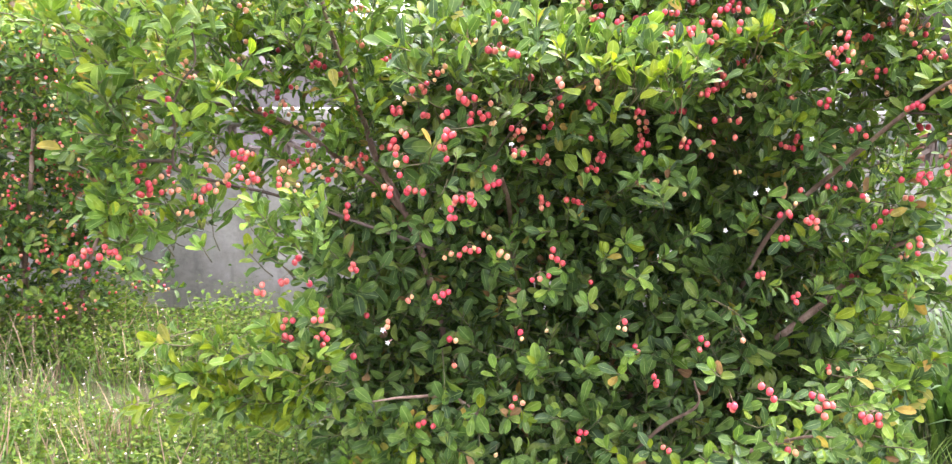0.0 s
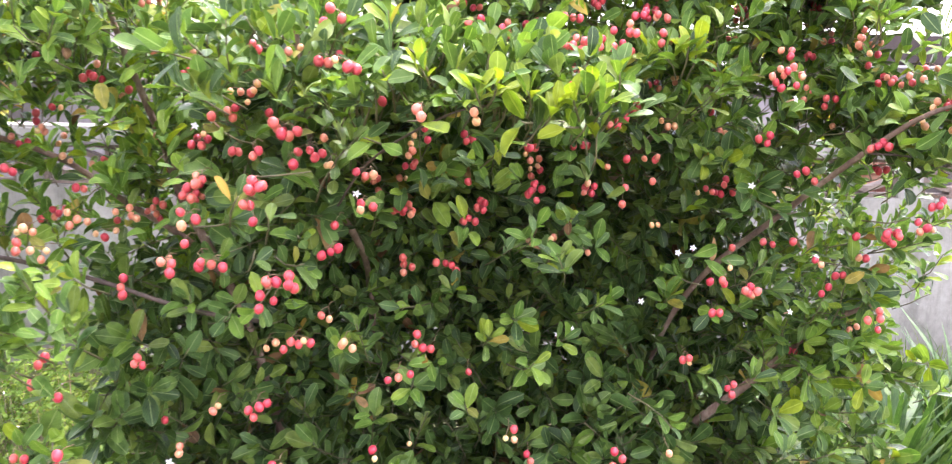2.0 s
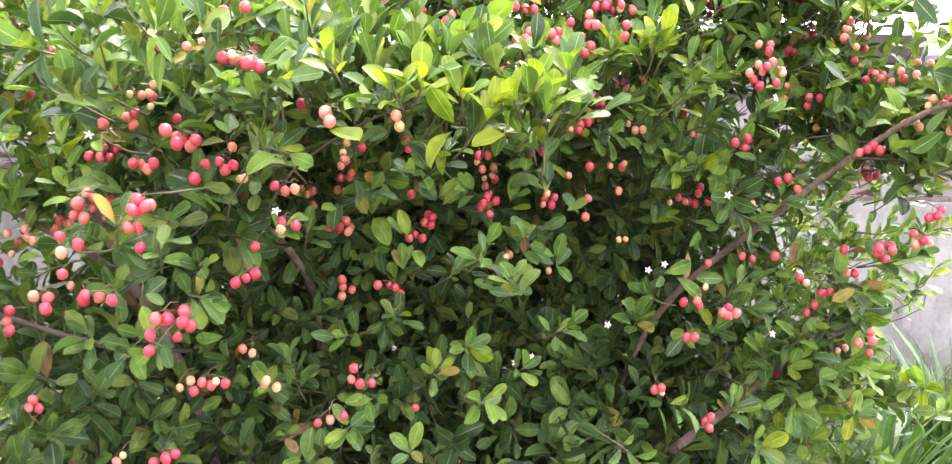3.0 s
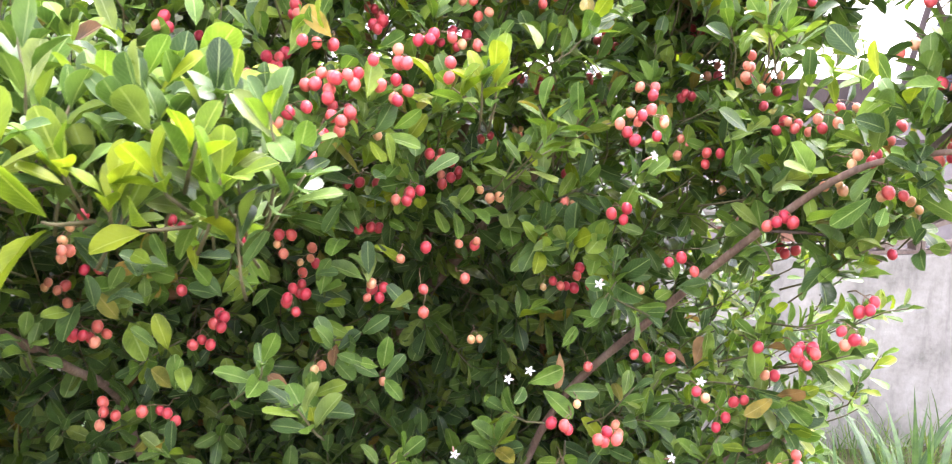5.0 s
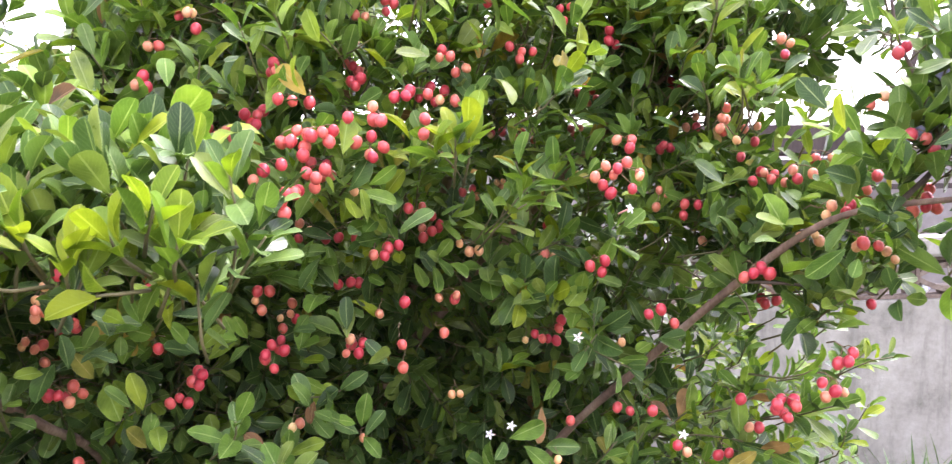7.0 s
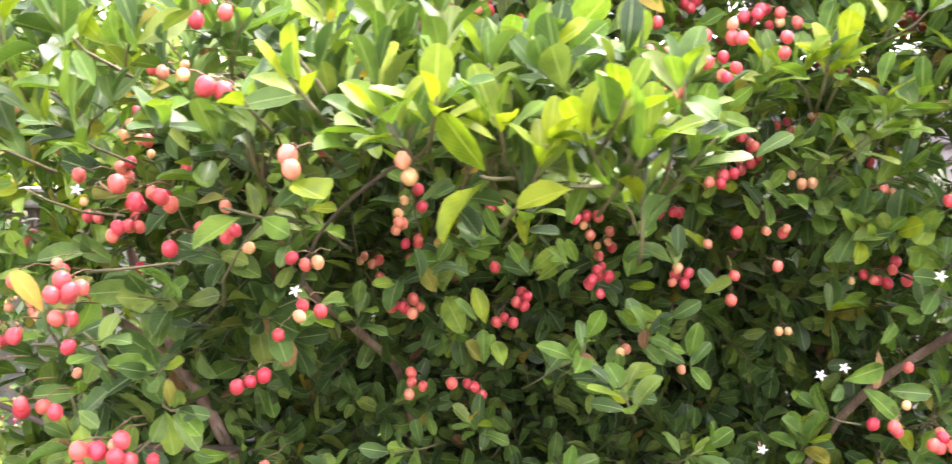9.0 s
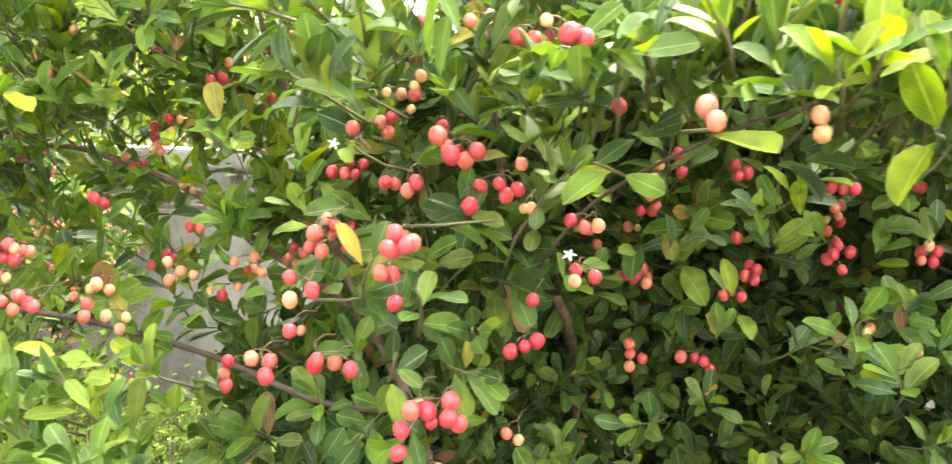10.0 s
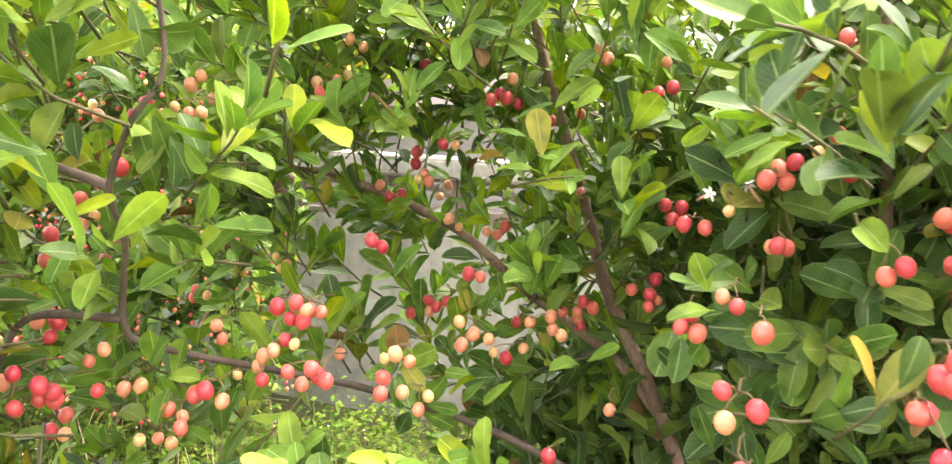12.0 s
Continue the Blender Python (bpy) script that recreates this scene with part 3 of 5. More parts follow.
FRUIT_TOP = [
    (0.66, 2.27, 1.64, 3, 0.4), (0.68, 2.27, 1.58, 4, 0.4), (0.69, 2.29, 1.63, 3, 0.5), (0.74, 2.51, 1.44, 4, 0.6), (0.74, 2.71, 1.50, 3, 0.8), (0.80, 2.55, 1.46, 3, 0.5),
    (0.80, 2.55, 1.55, 4, 0.7), (0.85, 2.11, 1.48, 12, 0.7), (0.86, 2.65, 1.54, 7, 0.8), (0.91, 2.78, 1.66, 4, 0.7), (0.91, 2.22, 1.52, 4, 0.8), (0.96, 2.60, 1.55, 4, 0.8),
    (0.98, 2.26, 1.45, 3, 0.5),
]
FRUIT_WING_A = [
    (-0.83, 2.12, 1.25, 4, 0.3), (-0.82, 2.23, 1.27, 4, 0.4), (-0.78, 2.00, 1.30, 2, 0.9), (-0.76, 1.97, 1.23, 3, 0.8), (-0.75, 1.98, 1.13, 3, 0.7), (-0.75, 2.02, 1.33, 4, 0.8),
    (-0.73, 1.93, 1.18, 3, 0.9), (-0.73, 2.10, 1.42, 3, 0.9), (-0.72, 1.99, 1.20, 2, 0.2), (-0.70, 2.34, 1.22, 3, 0.3), (-0.70, 2.17, 1.44, 1, 0.2), (-0.70, 1.98, 1.17, 3, 0.3),
    (-0.68, 2.11, 1.45, 2, 0.4), (-0.68, 1.97, 1.38, 1, 0.9), (-0.67, 2.00, 1.12, 3, 0.2), (-0.63, 2.04, 1.22, 2, 0.2), (-0.63, 1.97, 1.16, 4, 0.7), (-0.60, 1.98, 1.18, 3, 0.4),
    (-0.60, 2.22, 1.45, 2, 0.5),
]
FRUIT_WING_B = [
    (-0.59, 2.03, 1.19, 5, 0.4), (-0.56, 2.23, 1.50, 2, 0.6), (-0.56, 2.37, 1.32, 3, 0.6), (-0.54, 2.01, 1.22, 4, 0.4), (-0.53, 2.02, 1.25, 8, 0.8), (-0.53, 2.36, 1.37, 2, 0.9),
    (-0.51, 2.17, 1.29, 2, 1.0), (-0.51, 2.00, 1.20, 6, 0.9), (-0.51, 2.32, 1.35, 3, 0.4), (-0.51, 2.36, 1.49, 1, 0.9),
]
FRUIT_FRONT_SPRAY = [
    (0.66, 1.57, 0.83, 8, 1.0), (0.55, 1.58, 0.85, 3, 1.0), (0.50, 1.60, 0.81, 2, 1.0), (0.77, 1.58, 0.80, 6, 1.0), (0.62, 1.60, 0.72, 3, 0.5),
    (0.1, 1.98, 0.66, 4, 0.8), (-0.12, 1.95, 0.62, 3, 0.9), (0.25, 1.98, 0.58, 4, 0.95), (0.9, 2.1, 0.7, 3, 0.6), (0.16, 1.66, 1.43, 2, 0.35), (0.225, 1.69, 1.42, 2, 0.35),
    (-0.86, 1.86, 1.05, 9, 1.0), (-0.80, 1.88, 1.06, 5, 1.0), (-0.74, 1.90, 1.2, 5, 0.9),
]
# white star flowers: x, y, z
FLOWERS = [
    (0.71, 2.21, 1.13), (0.74, 2.21, 1.14), (0.08, 1.99, 1.28), (0.63, 2.18, 1.04), (0.50, 2.20, 0.98), (0.47, 2.20, 0.97), (0.86, 2.08, 1.44), (-0.20, 1.90, 0.84), (-0.21, 1.9, 0.87),
    (-0.15, 2.05, 1.39), (-0.18, 2.06, 1.38), (0.95, 2.12, 1.14), (0.93, 2.16, 1.02), (-0.86, 1.95, 1.36), (-0.8, 2.3, 1.52), (0.8, 2.1, 1.28),
]
# main limbs: points from the stool upwards, thick and thin radius
BOUGHS = [
    ([(0.78, 2.95, 0.0), (0.80, 2.8, 0.45), (0.84, 2.65, 0.8), (0.885, 2.5, 1.01), (0.962, 2.3, 1.19), (1.017, 2.12, 1.333), (1.065, 2.0, 1.42), (1.13, 1.95, 1.445), (1.25, 1.9, 1.46), (1.42, 1.9, 1.50)], 0.0095, 0.002),
    ([(-0.02, 2.7, 0.0), (-0.08, 2.6, 0.5), (-0.15, 2.5, 0.88), (-0.217, 2.45, 1.07), (-0.283, 2.47, 1.194), (-0.315, 2.49, 1.289), (-0.344, 2.48, 1.379), (-0.402, 2.47, 1.553), (-0.45, 2.5, 1.75)], 0.0125, 0.0055),
    ([(-0.2, 2.46, 1.03), (-0.276, 2.44, 1.118), (-0.382, 2.41, 1.198), (-0.487, 2.39, 1.283), (-0.639, 2.39, 1.337), (-0.73, 2.4, 1.347), (-0.86, 2.35, 1.40)], 0.0078, 0.0033),
    ([(-0.12, 2.45, 0.93), (-0.225, 2.2, 1.03), (-0.377, 2.2, 1.085), (-0.5, 2.14, 1.14), (-0.584, 2.08, 1.172), (-0.66, 1.99, 1.215), (-0.68, 1.97, 1.24), (-0.664, 1.95, 1.318), (-0.657, 1.92, 1.368), (-0.623, 1.9, 1.424), (-0.593, 1.9, 1.474), (-0.60, 1.88, 1.6)], 0.0046, 0.0022),
    ([(-0.68, 1.97, 1.245), (-0.76, 1.95, 1.243), (-0.78, 1.93, 1.2), (-0.83, 1.92, 1.1)], 0.0045, 0.002),
    ([(-0.657, 1.92, 1.37), (-0.75, 1.92, 1.40), (-0.78, 1.92, 1.45), (-0.83, 1.95, 1.5)], 0.0045, 0.002),
    ([(0.15, 2.85, 0.0), (0.13, 2.82, 0.6), (0.11, 2.72, 0.95), (0.075, 2.45, 1.12), (0.01, 2.24, 1.27), (-0.02, 2.2, 1.5), (-0.05, 2.2, 1.68)], 0.0105, 0.0045),
    ([(0.52, 2.9, 0.0), (0.56, 2.9, 0.7), (0.66, 2.86, 1.15), (0.74, 2.74, 1.45), (0.78, 2.66, 1.85)], 0.018, 0.007),
    ([(0.66, 2.86, 1.1), (0.86, 2.6, 1.4), (1.02, 2.5, 1.6), (1.15, 2.45, 1.78)], 0.014, 0.005),
    ([(0.3, 2.5, 0.05), (0.48, 2.25, 0.45), (0.559, 2.1, 0.6), (0.53, 2.02, 0.7)], 0.007, 0.002),
    ([(0.05, 2.4, 0.4), (-0.05, 2.1, 0.62), (-0.16, 1.97, 0.68), (-0.24, 1.92, 0.69)], 0.007, 0.002),
    ([(0.4, 2.5, 0.1), (0.6, 2.0, 0.5), (0.66, 1.7, 0.7), (0.7, 1.58, 0.76)], 0.007, 0.002),
    ([(0.03, 2.2, 1.2), (0.1, 2.0, 1.33), (0.2, 1.82, 1.415), (0.27, 1.75, 1.44)], 0.0024, 0.0012),
    ([(1.25, 1.9, 1.46), (1.33, 1.88, 1.56), (1.36, 1.9, 1.68), (1.40, 1.92, 1.80)], 0.0045, 0.002),
    ([(1.02, 2.12, 1.34), (1.08, 2.05, 1.34), (1.12, 2.0, 1.315)], 0.0026, 0.0012),
    ([(0.8, 2.6, 0.5), (1.0, 2.4, 0.8), (1.06, 2.28, 0.95), (1.13, 2.2, 1.02)], 0.012, 0.005),
    ([(1.13, 1.95, 1.445), (1.205, 1.98, 1.5), (1.185, 1.99, 1.58), (1.155, 2.0, 1.66), (1.15, 2.0, 1.8)], 0.0036, 0.0016),
    ([(1.195, 1.985, 1.545), (1.165, 1.99, 1.575), (1.14, 2.0, 1.585)], 0.0014, 0.0008),
    ([(1.0, 2.5, 1.58), (1.18, 2.45, 1.72), (1.3, 2.42, 1.79), (1.42, 2.4, 1.80)], 0.006, 0.0025),
]

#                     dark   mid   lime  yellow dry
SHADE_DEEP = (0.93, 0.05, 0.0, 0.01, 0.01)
SHADE_FACE = (0.57, 0.375, 0.035, 0.015, 0.005)
SHADE_NEAR = (0.6, 0.35, 0.01, 0.03, 0.01)
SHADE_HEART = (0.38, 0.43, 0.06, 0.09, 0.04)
# weighted to fresh leaves, lifting the crown as haze would
SHADE_TOP = (0.32, 0.58, 0.08, 0.015, 0.005)
SHADE_WING = (0.26, 0.63, 0.085, 0.02, 0.005)
SHADE_SHOULDER = (0.72, 0.24, 0.02, 0.015, 0.005)
SHADE_LIME = (0.0, 0.3, 0.7, 0.0, 0.0)
SHADE_FROND = (0.1, 0.45, 0.43, 0.02, 0.0)
SHADE_YOUNG = (0.05, 0.6, 0.35, 0.0, 0.0)


def grow_core(sp):
    """The dense body: shoots set over the leaf face, thinning out towards the inside."""
    made, sparse = 0, []
    for attempt in range(9000):
        if made >= 1100:
            break
        x, z = rng.uniform(-0.5, 1.3), rng.uniform(0.03, 2.05)
        left = -0.2 + 0.04 * math.sin(z * 13) - 0.2 * max(0.0, min(1.0, (1.1 - z) / 0.15)) + (0.08 if z < 0.6 else 0)
        right = 1.15 + 0.04 * math.sin(z * 9) - 0.12 * max(0, z - 1.2) + 0.03 * max(0.0, min(1.0, (1.0 - z) / 0.1))
        if x < left or x > right or z > crown_top(x) + rng.normal(0, 0.04):
            continue
        patch = noise.noise(Vector((x * 5.5, z * 5.5, 4.2)))
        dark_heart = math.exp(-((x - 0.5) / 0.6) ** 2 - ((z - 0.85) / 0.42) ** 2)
        bulge = math.exp(-((x + 0.05) / 0.15) ** 2 - ((z - 1.22) / 0.24) ** 2)
        hollow = any(((x - hx) / hw) ** 2 + ((z - hz) / hh) ** 2 < 1 for hx, hz, hw, hh in HOLLOWS)
        if hollow and rng.random() < 0.88:
            continue
        if patch < 0.17 * dark_heart - 0.17 * (1 - dark_heart) + 0.05 * (z < 1.1) and rng.random() < 0.95:
            continue
        if dark_heart > 0.3:
            if any((x - a) ** 2 + (z - b) ** 2 < (0.07 * dark_heart ** 0.5) ** 2 for a, b in sparse):
                continue
            sparse.append((x, z))
        elif bulge > 0.15:
            if any((x - a) ** 2 + (z - b) ** 2 < 0.042 ** 2 for a, b in sparse):
                continue
            sparse.append((x, z))
        y = leaf_face(x, z) + abs(rng.normal(0, 0.035))
        high = min(1.0, max(0.0, (z - 1.25) / 0.4))
        axis = Vector((rng.normal(0.05, 0.5), rng.normal(-0.85 + 0.55 * high, 0.35), rng.normal(0.35 + 0.75 * high, 0.42)))
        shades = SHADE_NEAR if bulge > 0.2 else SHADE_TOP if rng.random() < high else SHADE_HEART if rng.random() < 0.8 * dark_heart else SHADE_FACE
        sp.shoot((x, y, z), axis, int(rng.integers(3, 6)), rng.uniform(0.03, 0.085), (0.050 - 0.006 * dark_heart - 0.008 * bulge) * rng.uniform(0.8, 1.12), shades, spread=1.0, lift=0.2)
        made += 1
    # the crown is open: sprays at many depths, paler mix imitating bright haze
    for k in range(300):
        x, z = rng.uniform(0.4, 1.12), rng.uniform(1.36, 1.88)
        if z < crown_top(x):
            sp.shoot((x, rng.uniform(2.1, 2.62), z), (rng.normal(0, 0.5), -0.45, rng.normal(0.7, 0.3)), int(rng.integers(3, 5)), 0.06, 0.043, SHADE_TOP)
    # inner and back shoots take the darkest leaf mix, adding to the shade inside
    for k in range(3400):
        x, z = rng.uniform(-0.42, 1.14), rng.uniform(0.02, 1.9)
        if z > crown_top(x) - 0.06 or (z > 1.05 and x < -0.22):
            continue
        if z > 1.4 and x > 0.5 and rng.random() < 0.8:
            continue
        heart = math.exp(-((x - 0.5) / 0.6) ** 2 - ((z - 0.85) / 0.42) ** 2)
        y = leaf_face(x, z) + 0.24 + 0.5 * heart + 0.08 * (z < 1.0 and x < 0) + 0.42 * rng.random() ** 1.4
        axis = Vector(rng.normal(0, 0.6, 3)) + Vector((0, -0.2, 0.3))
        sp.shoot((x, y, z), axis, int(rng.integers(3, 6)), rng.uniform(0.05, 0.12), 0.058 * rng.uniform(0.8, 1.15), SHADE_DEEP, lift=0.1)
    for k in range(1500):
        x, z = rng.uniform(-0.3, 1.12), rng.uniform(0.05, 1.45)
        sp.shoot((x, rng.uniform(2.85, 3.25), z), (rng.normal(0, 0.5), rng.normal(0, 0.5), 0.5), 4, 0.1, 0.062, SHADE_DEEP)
    for k in range(1000):
        g, z = rng.uniform(0, 2 * math.pi), rng.uniform(0.05, 1.75)
        r = rng.uniform(0.7, 1.0)
        x, y, z = 0.4 + 0.85 * r * math.cos(g), 2.75 + 0.55 * r * math.sin(g), z * (0.92 + 0.08 * math.sin(g * 3))
        if y < 2.6 or (z > 1.35 and x > 0.5 and rng.random() < 0.7):
            continue
        sp.shoot((x, y, z), (math.cos(g), math.sin(g), 0.5), 4, 0.09, 0.054, SHADE_FACE)


def grow_roof(sp):
    """Foliage over the top of the bush, falling away to the back."""
    for k in range(560):
        g, r = rng.uniform(0, 2 * math.pi), math.sqrt(rng.random())
        x, y = 0.4 + 0.8 * r * math.cos(g), 2.8 + 0.5 * r * math.sin(g)
        if y < 2.45 or x < -0.15 or (x > 0.55 and rng.random() < 0.6):
            continue
        z = crown_top(x) - 0.14 - 0.2 * max(0.0, y - 2.6) - abs(rng.normal(0, 0.07))
        sp.shoot((x, y, z), (rng.normal(0, 0.4), rng.normal(0, 0.4), 1.0), 4, 0.08, 0.05, SHADE_TOP)


def grow_along(sp, pts, count, spread, shades, leaf=0.044, away=(0, -0.4, 0.5), low=0.35):
    """Shoots along an open limb."""
    line = spline(pts, 8)
    for k in range(count):
        i = int(rng.uniform(low, 1.0) * (len(line) - 1))
        p = line[i] + Vector(rng.normal(0, spread, 3))
        axis = Vector(rng.normal(0, 0.55, 3)) + Vector(away)
        sp.shoot(p, axis, int(rng.integers(3, 6)), rng.uniform(0.04, 0.1), leaf * rng.uniform(0.85, 1.15), shades, back=0.04)


def grow_wings(sp):
    grow_along(sp, BOUGHS[2][0], 46, 0.055, SHADE_WING)
    grow_along(sp, BOUGHS[3][0], 60, 0.055, SHADE_WING, low=0.25)
    grow_along(sp, BOUGHS[4][0], 26, 0.05, SHADE_WING)
    grow_along(sp, BOUGHS[5][0], 30, 0.06, SHADE_WING)
    grow_along(sp, BOUGHS[1][0], 38, 0.11, SHADE_WING, low=0.5)
    grow_along(sp, BOUGHS[0][0], 60, 0.045, SHADE_SHOULDER, low=0.68, leaf=0.048, away=(0, -0.3, 0.8))
    grow_along(sp, BOUGHS[0][0], 34, 0.025, SHADE_FACE, low=0.66, leaf=0.045, away=(-0.2, -0.6, 0.4))
    grow_along(sp, BOUGHS[13][0], 20, 0.045, SHADE_TOP, low=0.1)
    grow_along(sp, BOUGHS[14][0], 9, 0.03, SHADE_FACE, leaf=0.046)
    grow_along(sp, BOUGHS[16][0], 22, 0.026, SHADE_SHOULDER, low=0.12, leaf=0.046, away=(0.1, -0.3, 0.7))
    grow_along(sp, BOUGHS[18][0], 90, 0.065, SHADE_FACE, low=0.2, leaf=0.046, away=(0, -0.3, 0.1))
    grow_along(sp, BOUGHS[8][0], 60, 0.09, SHADE_FACE, low=0.4)
    grow_along(sp, BOUGHS[7][0], 50, 0.1, SHADE_FACE, low=0.6)
    grow_along(sp, BOUGHS[15][0], 44, 0.07, SHADE_WING, low=0.5)
    made = 0
    while made < 400:
        x, y, z = rng.uniform(-0.83, -0.25), rng.uniform(1.84, 2.5), rng.uniform(0.98, 1.74)
        if x > -0.6 and y < 2.12:
            continue
        gap = -0.68 < x < -0.46 and 1.08 < z < 1.36
        if (gap and rng.random() < 0.8) or z < (1.0 if x < -0.72 else 1.16) or noise.noise(Vector((x * 5, y * 5, z * 5))) < -0.22:
            continue
        sp.shoot((x, y, z), (rng.normal(-0.2, 0.45), rng.normal(-0.4, 0.3), rng.normal(0.65, 0.3)), int(rng.integers(3, 6)), rng.uniform(0.05, 0.1), 0.042 * rng.uniform(0.85, 1.15), SHADE_WING)
        made += 1
    for k in range(95):
        x, y, z = rng.uniform(-0.62, -0.22), rng.uniform(2.2, 2.7), rng.uniform(1.05, 1.62)
        sp.shoot((x, y, z), (rng.normal(0, 0.5), -0.3, 0.7), 4, 0.07, 0.05, SHADE_WING)
    for k in range(62):
        x, z = rng.uniform(-0.45, 0.2), rng.uniform(1.3, 1.58)
        sp.shoot((x, rng.uniform(2.25 if x < -0.15 else 2.05, 2.55), z), (rng.normal(0, 0.4), -0.3, 0.9), 4, 0.08, 0.05, SHADE_TOP)
    for k in range(135):
        sp.shoot((rng.uniform(1.02, 1.38), rng.uniform(2.3, 2.75), rng.uniform(0.75, 1.3)), (rng.normal(0.2, 0.4), -0.5, 0.6), 4, 0.06, 0.036, (0.45, 0.4, 0.15, 0.0, 0.0))
    # the shoulder round the bare limb, and the dark sprays hanging over it
    for k in range(150):
        x, y, z = rng.uniform(0.98, 1.28), rng.uniform(2.08, 2.45), rng.uniform(1.32, 1.5)
        if noise.noise(Vector((x * 6, y * 6, z * 6))) > -0.15:
            sp.shoot((x, y, z), (rng.normal(0.1, 0.5), rng.normal(-0.5, 0.3), rng.normal(0.4, 0.4)), int(rng.integers(3, 6)), 0.07, 0.044, SHADE_SHOULDER)
    for k in range(70):
        x = rng.uniform(0.92, 1.36)
        sp.shoot((x, rng.uniform(2.45, 2.65), 1.7 + rng.normal(0, 0.035)), (rng.normal(0.2, 0.5), -0.3, rng.normal(-0.1, 0.4)), 4, 0.07, 0.046, SHADE_DEEP)
    # behind the left hollow: dark mix again, so the gap reads as shade
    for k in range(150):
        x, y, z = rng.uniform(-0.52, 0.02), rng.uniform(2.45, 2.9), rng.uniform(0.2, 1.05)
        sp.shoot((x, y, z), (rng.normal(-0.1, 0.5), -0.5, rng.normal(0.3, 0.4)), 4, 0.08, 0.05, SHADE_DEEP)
    for k in range(120):
        x, y, z = rng.uniform(0.7, 1.16), rng.uniform(2.28, 2.68), rng.uniform(1.48, 1.7)
        sp.shoot((x, y, z), (rng.normal(0, 0.5), -0.4, rng.normal(0.5, 0.4)), 4, 0.06, 0.043, SHADE_SHOULDER)
    for k in range(60):
        sp.shoot((rng.uniform(0.98, 1.2), rng.uniform(2.22, 2.45), rng.uniform(0.5, 1.0)), (rng.normal(0.2, 0.4), -0.6, rng.normal(0.4, 0.3)), 4, 0.07, 0.044, SHADE_FACE)
    # inner leaves at the right edge, darkened by the same mix for depth shade
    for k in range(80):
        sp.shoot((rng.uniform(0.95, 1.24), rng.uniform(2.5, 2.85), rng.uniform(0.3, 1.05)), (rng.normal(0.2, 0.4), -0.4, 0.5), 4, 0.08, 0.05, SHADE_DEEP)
    # the low fronds
    for k in range(58):
        f, g = rng.uniform(0, 1), rng.uniform(0, 1)
        p = Vector((-0.3 - 0.32 * f, 1.83 - 0.08 * f, 0.68 + 0.16 * g + 0.04 * f)) + Vector(rng.normal(0, 0.03, 3))
        sp.shoot(p, (-0.5, -0.5, 0.3 + rng.normal(0, 0.3)), 4, 0.07, 0.046, SHADE_FROND, lift=0.12)
    for k in range(30):
        p = Vector((rng.uniform(0.42, 0.84), rng.normal(1.62, 0.05), 0.74 + rng.normal(0, 0.05)))
        sp.shoot(p, (rng.normal(0, 0.5), -0.8, 0.4), 4, 0.06, 0.037, SHADE_NEAR)
    for k in range(26):
        f = rng.uniform(0, 1)
        p = Vector((-0.30 - 0.16 * f, 1.86 + 0.08 * f, 1.02 + 0.1 * rng.random())) + Vector(rng.normal(0, 0.03, 3))
        sp.shoot(p, (-0.3, -0.5, 0.7), 4, 0.07, 0.045, SHADE_WING)


